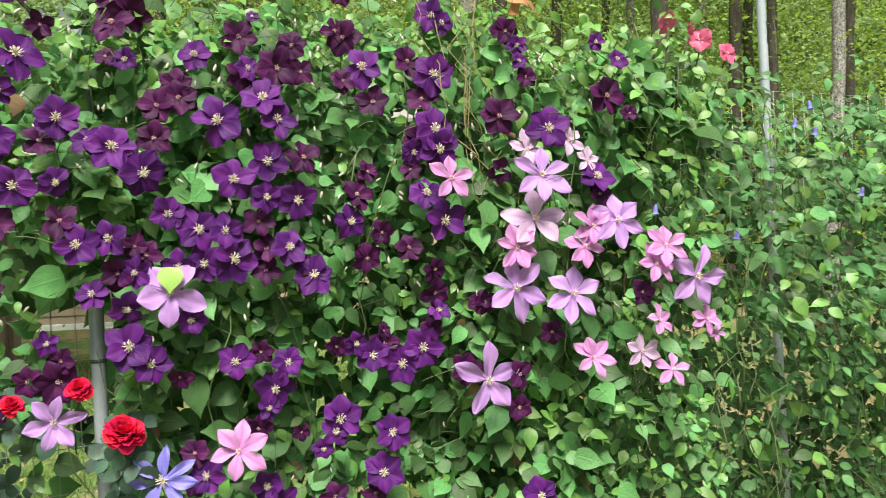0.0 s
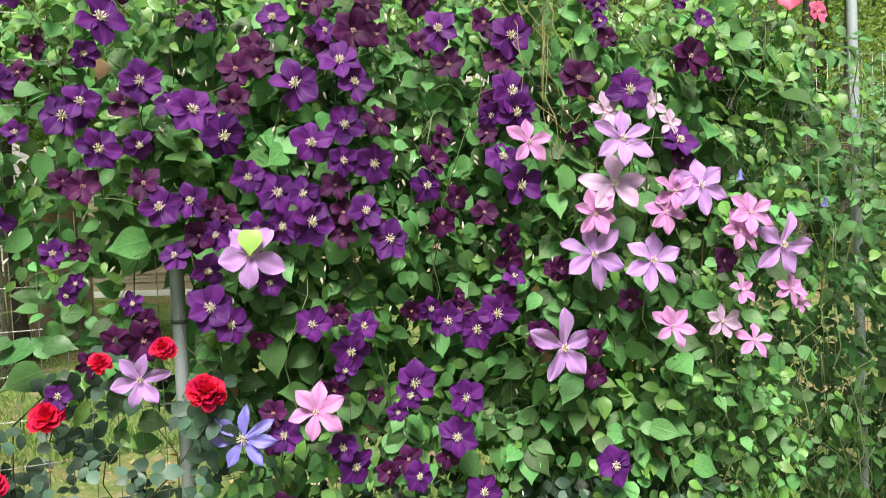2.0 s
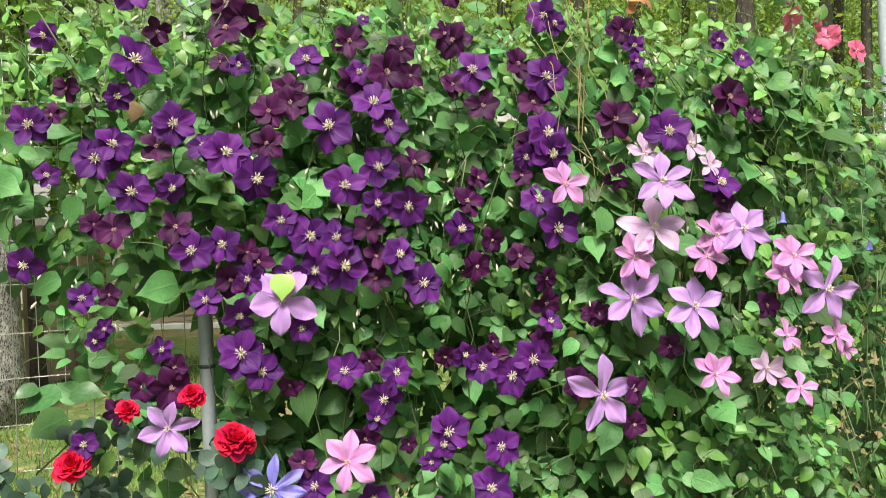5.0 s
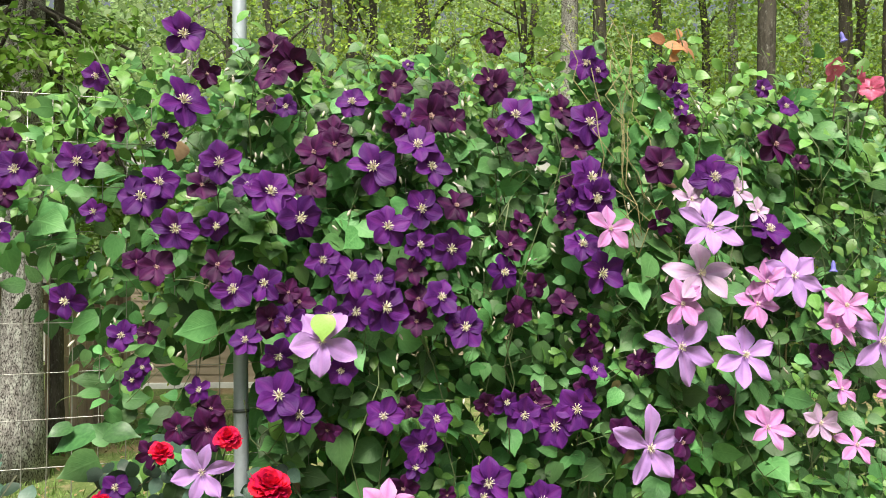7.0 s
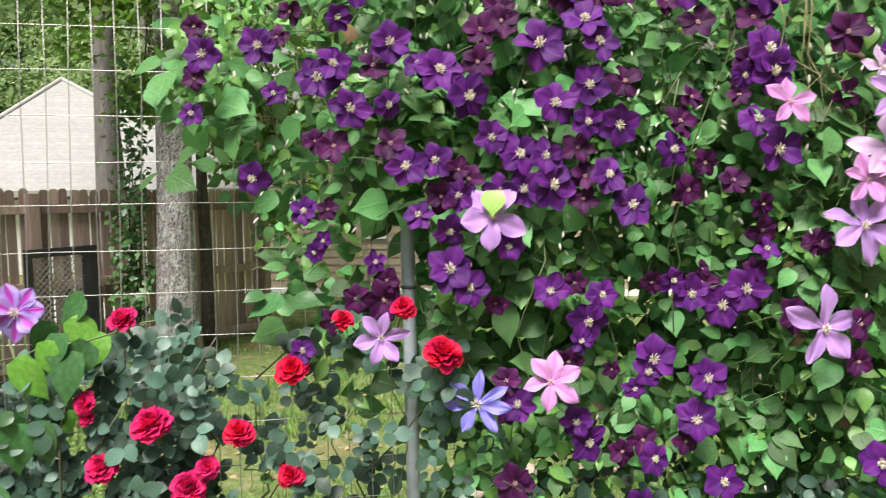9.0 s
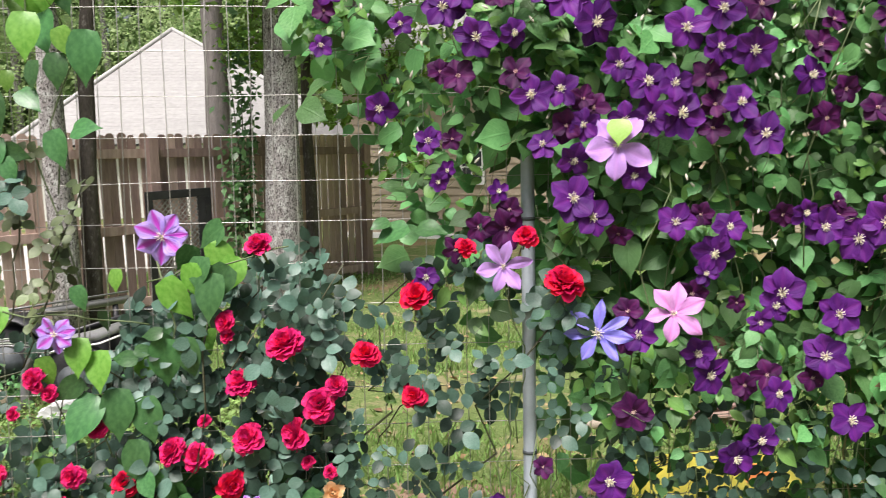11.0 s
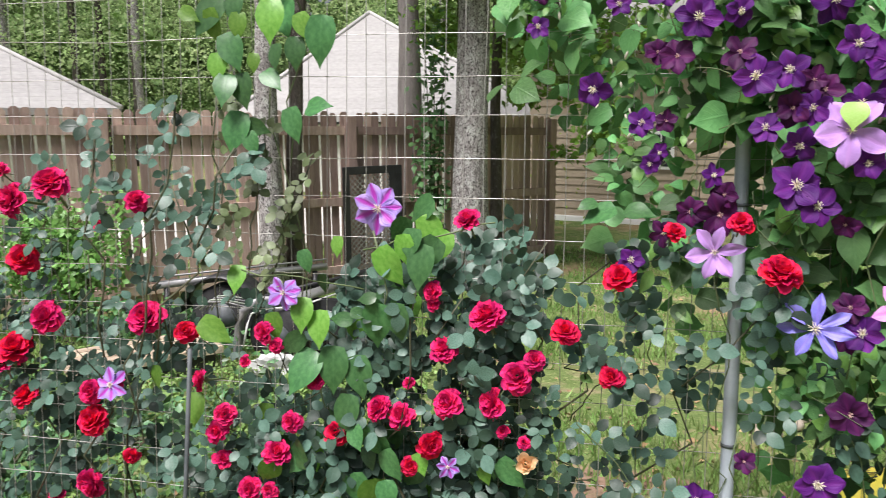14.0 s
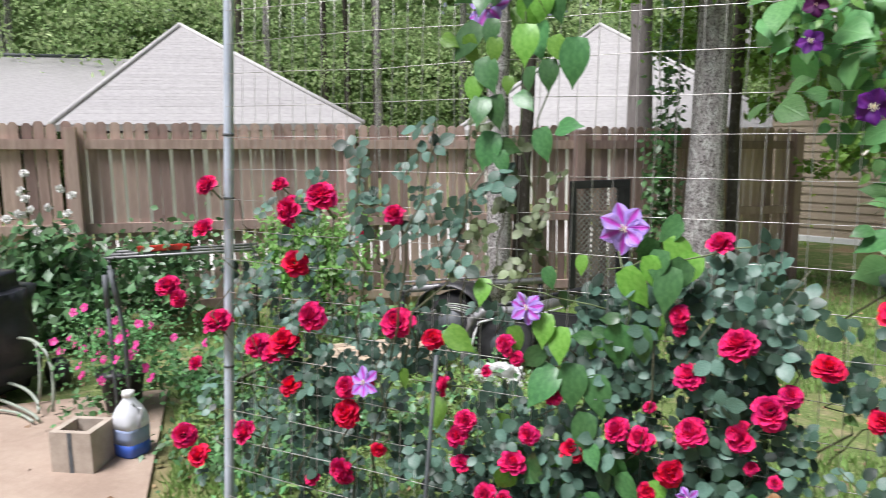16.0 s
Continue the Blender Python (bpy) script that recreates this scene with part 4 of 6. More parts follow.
PURPLE_BAND = [(0.168, 1.412, 7.2, 1), (0.736, 1.404, 5.7, 0), (0.110, 1.401, 8.3, 1), (0.216, 1.394, 5.3, 0), (-0.203, 1.382, 7.4, 1), (0.523, 1.379, 7.8, 1), (0.481, 1.377, 6.2, 0), (0.237, 1.375, 6.5, 0), (0.801, 1.365, 6.5, 0), (0.406, 1.361, 9.4, 1), (0.349, 1.354, 7.5, 1), (0.298, 1.350, 7.2, 1), (0.701, 1.348, 6.7, 0), (0.215, 1.341, 6.0, 1), (0.181, 1.340, 6.8, 0), (0.561, 1.335, 5.1, 0), (0.478, 1.329, 6.2, 0), (0.575, 1.317, 8.4, 1), (0.851, 1.315, 5.7, 0), (-0.052, 1.314, 4.6, 0), (-0.101, 1.311, 5.9, 1), (0.131, 1.301, 6.0, 1)]
PURPLE_LOW = [(0.193, 1.271, 7.0, 1), (0.850, 1.262, 7.1, 0), (-0.065, 1.249, 4.1, 1), (1.321, 1.245, 6.4, 0), (0.942, 1.239, 5.1, 0), (0.952, 1.238, 5.5, 0), (0.318, 1.236, 6.1, 1), (-0.081, 1.224, 4.4, 1), (0.853, 1.221, 5.3, 1), (0.041, 1.204, 4.8, 1), (0.194, 1.188, 9.4, 1), (0.735, 1.177, 4.0, 0), (0.842, 1.176, 5.3, 0), (1.094, 1.166, 6.1, 0), (0.067, 1.165, 5.5, 0), (0.664, 1.156, 5.7, 1), (0.460, 1.153, 5.1, 0), (0.627, 1.152, 5.2, 0), (0.234, 1.150, 7.8, 1), (0.737, 1.148, 6.5, 0), (0.404, 1.140, 7.4, 1), (0.820, 1.136, 8.9, 1)]
PURPLE_BASE = [(0.704, 1.128, 7.7, 1), (0.511, 1.128, 6.7, 1), (0.005, 1.125, 6.1, 0), (0.060, 1.123, 8.2, 0), (0.294, 1.114, 5.5, 0), (0.774, 1.102, 9.1, 1), (0.910, 1.082, 7.7, 0), (-0.047, 1.075, 5.7, 0), (0.485, 1.073, 8.0, 1), (1.021, 1.069, 7.2, 0), (0.469, 1.030, 5.1, 1), (-0.112, 1.011, 5.8, 1), (1.020, 0.990, 6.2, 0), (0.626, 0.989, 9.0, 1), (0.449, 0.985, 6.4, 0), (0.541, 0.964, 3.9, 0), (0.614, 0.962, 6.7, 1), (0.315, 0.945, 6.4, 0), (0.745, 0.943, 8.0, 1), (0.585, 0.925, 4.7, 1), (0.335, 0.897, 7.4, 1), (0.310, 0.882, 6.0, 0)]
PURPLE_FOOT = [(0.462, 0.859, 7.3, 1), (0.724, 0.852, 8.6, 1), (0.485, 0.811, 8.2, 1), (0.612, 0.805, 6.4, 0), (0.707, 0.800, 6.0, 0), (0.566, 0.782, 5.9, 0), (1.056, 0.782, 8.6, 1), (0.630, 0.769, 6.7, 1), (0.332, 0.720, 8.3, 0), (0.784, 0.711, 8.3, 1), (0.599, 0.665, 7.4, 1), (0.548, 0.623, 8.0, 1), (1.046, 0.608, 8.0, 1), (0.997, 0.607, 6.6, 1), (0.139, 0.590, 4.8, 0), (0.281, 0.568, 8.9, 1), (0.217, 0.508, 4.3, 1), (0.047, 0.485, 7.5, 1)]
# large flowers: pink (2), lilac (3), pale mauve (4)
LARGE = [(0.998, 1.274, 15.6, 3), (1.119, 1.258, 14.0, 3), (0.941, 1.064, 16.6, 3), (0.876, 1.524, 11.4, 2), (1.058, 1.526, 14.4, 3), (1.001, 1.365, 11.4, 2), (1.217, 1.423, 13.7, 3), (1.162, 1.410, 9.9, 2), (1.144, 1.364, 10.1, 2), (1.360, 1.357, 11.4, 2), (1.331, 1.315, 10.5, 2), (1.459, 1.277, 15.6, 3), (1.345, 1.180, 8.7, 2), (1.494, 1.171, 8.0, 2), (1.524, 1.134, 5.4, 2), (1.162, 1.109, 10.3, 2), (1.386, 1.059, 9.5, 2), (0.399, 0.949, 13.1, 2), (0.049, 1.048, 11.8, 3)]
LARGE_BACK = [(1.049, 1.587, 9.5, 4), (1.054, 1.427, 15.0, 4), (1.315, 1.105, 9.0, 4), (1.143, 1.606, 8.3, 4), (1.175, 1.559, 6.9, 4)]

TOP_X = [-0.47, -0.36, -0.25, -0.17, -0.03, 0.09, 0.18, 0.34, 0.47, 0.69, 0.8, 0.91, 1.04, 1.1, 1.21, 1.36, 1.53, 1.78, 2.08, 2.24, 2.3, 2.44, 2.5, 2.98, 4.18]
TOP_Z = [1.62, 1.73, 1.82, 1.88, 1.92, 1.85, 1.96, 1.86, 1.91, 1.97, 1.92, 1.94, 1.92, 1.95, 1.88, 1.86, 1.88, 1.83, 1.84, 1.80, 1.68, 1.66, 1.80, 1.86, 1.82]
LOW_X = [-0.45, -0.34, -0.22, -0.12, -0.05, 0.05, 0.15, 0.3, 0.45, 0.6, 0.8, 5]
LOW_Z = [1.62, 1.46, 1.32, 1.16, 0.98, 0.86, 0.55, 0.42, 0.40, 0.30, 0.05, 0.0]


# shaded hollows where the leaves stand further back: centre along the fence and height, half width and half height
HOLLOWS = [(1.70, 1.45, 0.10, 0.10), (1.58, 1.17, 0.09, 0.07), (1.80, 0.93, 0.22, 0.20), (1.72, 0.60, 0.13, 0.10)]


def hedge_points(n, x0, x1, depth, keep_low=0.03, top_soft=0.04, even=1.6):
    """Leaf places in the hedge: dense near its front, thinning at the rim and below."""
    out = []
    while len(out) < n:
        x = R.uniform(x0, x1)
        top, low = float(np.interp(x, TOP_X, TOP_Z)), float(np.interp(x, LOW_X, LOW_Z))
        z = R.uniform(0.05, top + R.gauss(0, top_soft))
        if 0.03 < x < 0.20 and z < 1.31 and R.random() < 0.985:
            continue
        if z < low + R.gauss(0, 0.05) and R.random() > keep_low:
            continue
        if R.random() > float(np.interp(x, [-0.45, -0.3, -0.05, 0.15], [0.35, 0.55, 0.7, 0.95])) or (z < 0.78 and x < 1.0 and R.random() < (0.88 if z < 0.66 else 0.6)):
            continue
        f = R.random() ** even
        clump = noise.noise((x * 3.6, z * 3.6, 7.0)) + 0.6 * noise.noise((x * 9.0, z * 9.0, 2.0))
        if clump < -0.42 and R.random() < 0.75:
            continue
        y = front(x, z) + 0.015 + f * depth(x, z) + max(0.0, 0.05 - 0.13 * clump)
        if x > 1.72 and z < 0.62 + 0.4 * (x - 1.72) and R.random() < 0.8:
            y += 0.25
        if R.random() < 0.92 and any(((x - hx) / hw) ** 2 + ((z - hz) / hh) ** 2 < 1 for hx, hz, hw, hh in HOLLOWS):
            y += 0.4
        y -= 0.20 * math.exp(-((x - 2.5) / 0.45) ** 2 - ((z - 1.25) / 0.25) ** 2)
        y -= 0.07 * math.exp(-((x - 1.32) / 0.25) ** 2 - ((z - 0.75) / 0.28) ** 2)
        out.append((x, y, z))
    out.sort(key=lambda p: p[1] - front(p[0], p[2]))
    return out


def back_depth(x, z):
    return max(0.12, fence_y(z) + 0.10 - front(x, z))


def leaf_poses(points, s0, s1, spread=0.55, up=0.4):
    return [aim(p, facing(spread, up), hang(), (s0 + (s1 - s0) * R.random() ** 1.3) * (1.0 + 0.25 * noise.noise((p[0] * 2.2, p[2] * 2.2, 5.0)) + (0.2 if p[2] < 1.15 and p[0] < 0.95 else 0.0)), R.uniform(0.8, 1.15)) for p in points]


def stems(parent, paths, radius, material, name="stem"):
    inv = parent.matrix_basis.inverted()
    for pts in paths:
        place(name, mesh_of(name, *tube([inv @ Vector(p) for p in pts], radius, 5), material), parent)


def wander(a, b, n=8, wobble=0.03):
    a, b = Vector(a), Vector(b)
    return [a.lerp(b, i / (n - 1)) + (Vector((R.gauss(0, wobble), R.gauss(0, wobble), R.gauss(0, wobble * 0.5))) if 0 < i < n - 1 else Vector()) for i in range(n)]


def spray_poses(points, s0, s1, spread=0.45, up=0.7, drop=0.8):
    """Leaves in threes on one stalk, as a climber carries them: an end leaflet and two beside it."""
    out = []
    for p in points:
        size = (s0 + (s1 - s0) * R.random() ** 1.3) * (1.0 + 0.25 * noise.noise((p[0] * 2.2, p[2] * 2.2, 5.0)) + (0.10 if p[2] < 1.1 and p[0] < 0.95 else 0.0) - (0.12 if p[2] < 1.05 and p[0] > 0.95 else 0.0) - (0.4 if p[2] < 0.78 and p[0] < 0.95 else 0.0))
        n = facing(spread, up).normalized()
        t = hang(drop)
        t = (t - t.dot(n) * n).normalized()
        r = t.cross(n)
        base = Vector(p)

        def jig(k):
            return Vector((R.gauss(0, k), R.gauss(0, k), R.gauss(0, k)))

        out.append(aim(base + t * size * 0.5, n + jig(0.22), t + jig(0.2), size * 1.1, R.uniform(0.85, 1.12)))
        for d in (-1, 1):
            if R.random() < 0.85:
                if base.z < 1.3 and abs(base.x + r.x * d * size * 0.7 - 0.115) < 0.05:
                    continue
                out.append(aim(base + r * d * size * 0.3 + jig(0.006), n + r * d * 0.2 + jig(0.3), r * d + t * R.uniform(0.3, 0.9), size * R.uniform(0.7, 1.0), R.uniform(0.85, 1.12)))
    return out


STALK = ([(0.008, 0, 0), (-0.008, 0, 0.006), (-0.008, 0, -0.006), (0.006, 0.55, 0.03), (-0.006, 0.55, 0.036), (-0.006, 0.55, 0.024), (0.004, 1, 0), (-0.004, 1, 0.004), (-0.004, 1, -0.004)], [(0, 1, 4, 3), (1, 2, 5, 4), (2, 0, 3, 5), (3, 4, 7, 6), (4, 5, 8, 7), (5, 3, 6, 8)], [(0, 0)] * 9)


def stalks(parent, points, s0, s1, label, material):
    """Thin leaf stalks and loose runners between the leaves."""
    inv = parent.matrix_basis.inverted()
    out = [inv @ aim((p[0], p[1] - R.uniform(0.0, 0.03), p[2]), facing(0.6, 0.2), (R.gauss(0, 0.6), R.gauss(-0.2, 0.25), R.gauss(0.25, 0.6)), R.uniform(s0, s1)) for p in points]
    swarm("stalk_tangle", out, STALK, material, parent, label, "stuff")


def build_clematis():
    vine = thing("clematis_vine", (0.55, 1.9, -0.2), "purple clematis vine in full bloom covering the wire fence", "clematis", "climbers on the fence")
    mature = hedge_points(1750, -0.42, 1.75, back_depth) + hedge_points(1000, 0.05, 1.75, back_depth, even=0.7)
    leaves(vine, spray_poses(mature, 0.040, 0.078), LEAF_HEART, M_LEAF, 300)
    before = hedge_points(330, 0.12, 1.3, lambda x, z: 0.03)
    leaves(vine, spray_poses(before, 0.036, 0.064, 0.4, 0.6), LEAF_HEART, M_LEAF, 0)
    low = []
    for i in range(330):
        x, z = R.uniform(0.3, 1.35), R.uniform(0.28, 0.7)
        low.append((x, front(x, z) + R.uniform(0.0, 0.2), z))
    inv = vine.matrix_basis.inverted()
    swarm("low_foliage", [inv @ m for m in spray_poses(low, 0.04, 0.062, 0.5, 0.4)], LEAF_ROUND, M_ROSE_LEAF, vine, "dark rounded leaves near the ground", "stuff")
    stalks(vine, hedge_points(900, -0.35, 1.7, lambda x, z: 0.05), 0.04, 0.11, "thin green leaf stalks", M_STEM)
    young = hedge_points(2100, -0.42, 1.7, lambda x, z: 0.09)
    young = [p for p in young if p[2] > 0.6]
    pale = leaf_poses(young, 0.026, 0.05, 0.6, 0.8)
    inv = vine.matrix_basis.inverted()
    swarm("young_foliage", [inv @ m for m in pale], LEAF_OVATE, M_LEAF_PALE, vine, "small bright green young leaves", "stuff")
    rim = []
    for i in range(1500):
        x = R.uniform(-0.4, 1.75)
        z = float(np.interp(x, TOP_X, TOP_Z)) + R.gauss(-0.06, 0.07)
        rim.append((x, front(x, z) + R.uniform(-0.02, 0.3), z))
    swarm("shoot_foliage", [inv @ m for m in leaf_poses(rim, 0.022, 0.045, 0.8, 0.8)], LEAF_OVATE, M_LEAF_PALE, vine, "feathery pale green shoot leaves along the top", "stuff")
    for rows in (PURPLE_TOP, PURPLE_CREST, PURPLE_UPPER, PURPLE_MIDDLE, PURPLE_BAND, PURPLE_LOW, PURPLE_BASE, PURPLE_FOOT):
        for x, z, cm, tone in rows:
            n = Vector((R.gauss(-0.12, 0.22), -1, R.gauss(0.15, 0.22)))
            (K_VIOLET if tone else K_WINE).grow(vine, (x, front(x, z) - (0.038 if tone else 0.022), z), cm * 0.0115, n)
    # unopened buds on thin stalks
    bud = mesh_of("bud", *tube([(0, 0, 0), (0, 0.3, 0), (0, 0.7, 0), (0, 1, 0)], [0.06, 0.17, 0.14, 0.02], 6), M_BUD)
    for p in hedge_points(420, -0.3, 1.35, lambda x, z: 0.03):
        if p[2] > 1.2 or R.random() < 0.12:
            place("bud", bud, vine, inv @ aim((p[0], p[1] - 0.035, p[2]), facing(), (R.gauss(0, 0.4), -0.2, R.choice((1, -1))), R.uniform(0.012, 0.021)))
    paths = []
    for i in range(60):
        x = R.uniform(-0.1, 1.7)
        z = R.uniform(0.3, 1.7)
        paths.append(wander((x, front(x, z) + R.uniform(0, 0.2), z - 0.3), (x + R.gauss(0, 0.15), front(x, z) + R.uniform(-0.02, 0.15), z + 0.25), 8, 0.02))
    stems(vine, paths, 0.0016, M_STEM)
    paths = [wander((0.98 + R.gauss(0, 0.03), front(0.98, 1.6) - 0.02, 1.5 + R.gauss(0, 0.05)), (0.93 + R.gauss(0, 0.06), front(0.95, 1.9) - 0.02, 1.95 + R.gauss(0, 0.08)), 9, 0.022) for _ in range(9)]
    paths += [wander((0.6 + 0.1 * i, 1.9, 0.0), (0.3 + 0.25 * i, 1.85, 1.3), 10, 0.04) for i in range(5)]
    stems(vine, paths, 0.0011, M_TWIG, "dry_stem")
    # shaded leaves deep inside, against the wires
    deep = [(x, fence_y(z) + R.uniform(-0.04, 0.12), z) for x, y, z in hedge_points(2400, 0.22, 1.75, back_depth)]
    swarm("inner_foliage", [inv @ m for m in leaf_poses(deep, 0.05, 0.09, 0.5, 0.3)], LEAF_CHEAP, M_LEAF, vine, "shaded inner leaves against the wires", "stuff")
    dry = [aim(p, facing(0.6, 0.3), hang(), R.uniform(0.03, 0.06)) for p in hedge_points(24, 0.0, 1.7, lambda x, z: 0.12)]
    swarm("withered_foliage", [inv @ m for m in dry], LEAF_OVATE, M_LITTER, vine, "a few withered tan leaves", "stuff")
    paths = []
    for i in range(40):
        x, z = R.uniform(-0.3, 1.6), R.uniform(0.9, 1.9)
        a, b = R.gauss(0, 0.05), R.gauss(0.02, 0.05)
        y = front(x, z)
        paths.append([(x + a * f + 0.02 * math.sin(5 * f), y - 0.01 - 0.02 * math.sin(math.pi * f), z + b * f + 0.03 * math.sin(3 * f)) for f in np.linspace(0, 1, 9)])
    stems(vine, paths, 0.0009, M_STEM, "tendril")
    paths = []
    for i in range(70):
        x = R.uniform(-0.2, 1.5)
        top = float(np.interp(x, TOP_X, TOP_Z))
        paths.append(wander((x, front(x, top) + 0.05, top - 0.15), (x + R.gauss(0, 0.09), front(x, top) + R.uniform(-0.05, 0.2), top + R.uniform(0.0, 0.1)), 7, 0.015))
    stems(vine, paths, 0.0011, M_STEM, "shoot")

    big = thing("lilac_clematis", (1.1, 1.7, -0.2), "lilac and pink clematis with large star-shaped flowers", "clematis", "climbers on the fence")
    for x, z, cm, tone in LARGE + LARGE_BACK:
        n = Vector((R.gauss(-0.15, 0.16), -1, R.gauss(0.32, 0.14)))
        (K_PINK if tone == 2 else K_LILAC if tone == 3 else K_MAUVE).grow(big, (x, front(x, z) - (0.06 if tone != 4 else 0.03), z), cm * 0.0103, n, tip=(R.gauss(0, 0.25), 0, 1))
    five = FlowerKind(M_LILAC, M_STAMEN, (5,), 0.15, 0.2, 0.06, 0.085, wave=0.05, narrow=0.8)
    green = five.grow(big, (0.278, front(0.275, 1.309) - 0.06, 1.298), 0.148, (-0.25, -1, 0.3), "lilac flower with a green heart-shaped leaf over its centre", tip=(-0.05, 0, -1))
    place("leaf", mesh_of("leaf", LEAF_HEART[0], LEAF_HEART[1], M_SEPAL, True, LEAF_HEART[2]), green, pose(0.0, -0.34, 0.13, 4, 0, 0) @ Matrix.Diagonal((0.46, 0.38, 0.38, 1)))
    K_BLUE.grow(big, (0.2465, front(0.25, 0.9) - 0.05, 0.904), 0.142, (-0.25, -1, 0.3), "violet-blue flower")
    stems(big, [wander((x, 1.85, -0.1), (x + 0.1, front(x, 1.0) + 0.26, 1.3), 10, 0.03) for x in (0.9, 1.2, 1.4)], 0.003, M_TWIG)


build_clematis()


def build_right_vine():
    vine = thing("leafy_vine", (2.4, 1.9, -0.2), "dense light green leafy vine over the wire fence", "vine", "climbers on the fence")
    pts = hedge_points(2700, 1.35, 4.1, back_depth, top_soft=0.07) + hedge_points(1200, 1.35, 4.1, back_depth, top_soft=0.05, even=0.7)
    leaves(vine, spray_poses(pts, 0.032, 0.062, 0.55, 1.35), LEAF_OVATE, M_LEAF_RIGHT, 300)
    stalks(vine, hedge_points(700, 1.4, 3.8, lambda x, z: 0.05, top_soft=0.1), 0.05, 0.14, "thin green leaf stalks", M_STEM)
    inv = vine.matrix_basis.inverted()
    pale = leaf_poses(hedge_points(700, 1.5, 3.6, lambda x, z: 0.08, top_soft=0.1), 0.04, 0.07, 0.6, 0.7)
    swarm("young_foliage", [inv @ m for m in pale], LEAF_OVATE, M_LEAF_PALE, vine, "bright yellow-green young leaves", "stuff")
    paths = []
    for i in range(46):
        x, z = R.uniform(1.4, 3.2), R.uniform(0.3, 1.6)
        paths.append(wander((x, front(x, z) + R.uniform(-0.02, 0.1), z - 0.25), (x + R.gauss(0, 0.2), front(x, z) + R.uniform(-0.02, 0.1), z + 0.3), 8, 0.025))
    stems(vine, paths, 0.0016, M_STEM)
    deep = [(x, fence_y(z) + R.uniform(-0.04, 0.12), z) for x, y, z in hedge_points(2400, 1.4, 4.1, back_depth)]
    swarm("inner_foliage", [inv @ m for m in leaf_poses(deep, 0.05, 0.09, 0.5, 0.3)], LEAF_CHEAP, M_LEAF_RIGHT, vine, "shaded inner leaves against the wires", "stuff")
    # nodding bell-shaped flowers
    bell = mesh_of("bell_flower", *tube([(0, 0, 0), (0, 0, -0.25), (0, 0, -0.7), (0, 0, -0.85), (0, 0, -1.0)], [0.08, 0.26, 0.30, 0.36, 0.55], 10, False), M_BLUE)
    for x, z in ((1.95, 1.71), (1.96, 1.64), (1.88, 1.66), (2.12, 1.47), (1.62, 1.37), (1.51, 1.99), (1.88, 2.03), (1.35, 1.44)):
        y = front(x, z) - 0.04
        place("bell_flower", bell, vine, inv @ pose(x, y, z + 0.015, R.gauss(0, 9), R.gauss(0, 9), 0) @ Matrix.Diagonal((0.017, 0.017, 0.024, 1)), "nodding violet-blue bell flower")
        stems(vine, [wander((x, y, z + 0.012), (x + R.gauss(0, 0.05), y + 0.08, z - 0.12 if z > 1.9 else z - 0.05), 6, 0.008)], 0.001, M_STEM, "flower_stalk")


build_right_vine()


# ---- roses ----
def rose_bloom(name, material, layers=(8, 9, 9, 9, 8, 7, 6, 4), width=0.5, open_deg=98.0, seed=1):
    """A full double rose about one unit across: rings of short ruffled petals, the outer ones bent back, the inner ones upright."""
    rr = random.Random(seed)
    pieces = []
    last = len(layers) - 1
    for j, n in enumerate(layers):
        q = j / last
        tilt, long = open_deg * (1 - q) ** 0.9 + 6, width * (0.74 - 0.22 * q)
        for i in range(n):
            w0 = 2 * math.pi * (i + 0.5 * (j % 2) + rr.uniform(-0.28, 0.28)) / n
            th0, ln = radians(tilt + rr.gauss(0, 11)), long * rr.uniform(0.8, 1.08)
            half, ph, roll = ln * rr.uniform(0.42, 0.56), rr.uniform(0, 6.28), rr.gauss(0, 0.22)
            rad, side = Vector((math.cos(w0), math.sin(w0), 0)), Vector((-math.sin(w0), math.cos(w0), 0))
            p = rad * (0.05 + 0.05 * (1 - q)) + Vector((0, 0, 0.03 + 0.13 * q))
            v, f = [], []
            for a in range(5):
                y = a / 4
                th = th0 * (0.5 + 0.62 * y)
                along = rad * math.sin(th) + Vector((0, 0, math.cos(th)))
                inward = rad * -math.cos(th) + Vector((0, 0, math.sin(th)))
                if a:
                    p = p + along * ln * 0.25
                w = half * (0.42, 0.78, 1.0, 0.98, 0.62)[a]
                for s in (-1, -0.5, 0, 0.5, 1):
                    ruffle = 0.035 * y * math.sin(5.5 * s + ph) + 0.02 * y * math.sin(11 * s + 2 * ph)
                    v.append(p + side * w * s + inward * (0.42 * w * s * s + ruffle * width * 1.1 + roll * w * s * y) - along * ln * (0.10 * s * s * y + 0.04 * y * math.sin(7 * s + ph)))
            for a in range(4):
                for k in range(4):
                    c = a * 5 + k
                    f.append((c, c + 1, c + 6, c + 5))
            pieces.append((v, f))
    return mesh_of(name, *join(pieces), material)


def sepal_mesh():
    pieces = []
    for i in range(5):
        v, f, _ = leaf_shape([0.04, 0.09, 0.07, 0.01], 0.1, 0.3)
        m = pose(0, 0, -0.03, -12, 0, 72 * i) @ Matrix.Diagonal((0.45, 0.45, 0.45, 1))
        pieces.append(([m @ Vector(p) for p in v], f))
    pieces.append(tube([(0, 0, 0), (0, 0, -0.08), (0, 0, -0.2), (0.05, 0, -0.7)], [0.1, 0.1, 0.04, 0.03], 6))
    return mesh_of("calyx", *join(pieces), M_STEM)


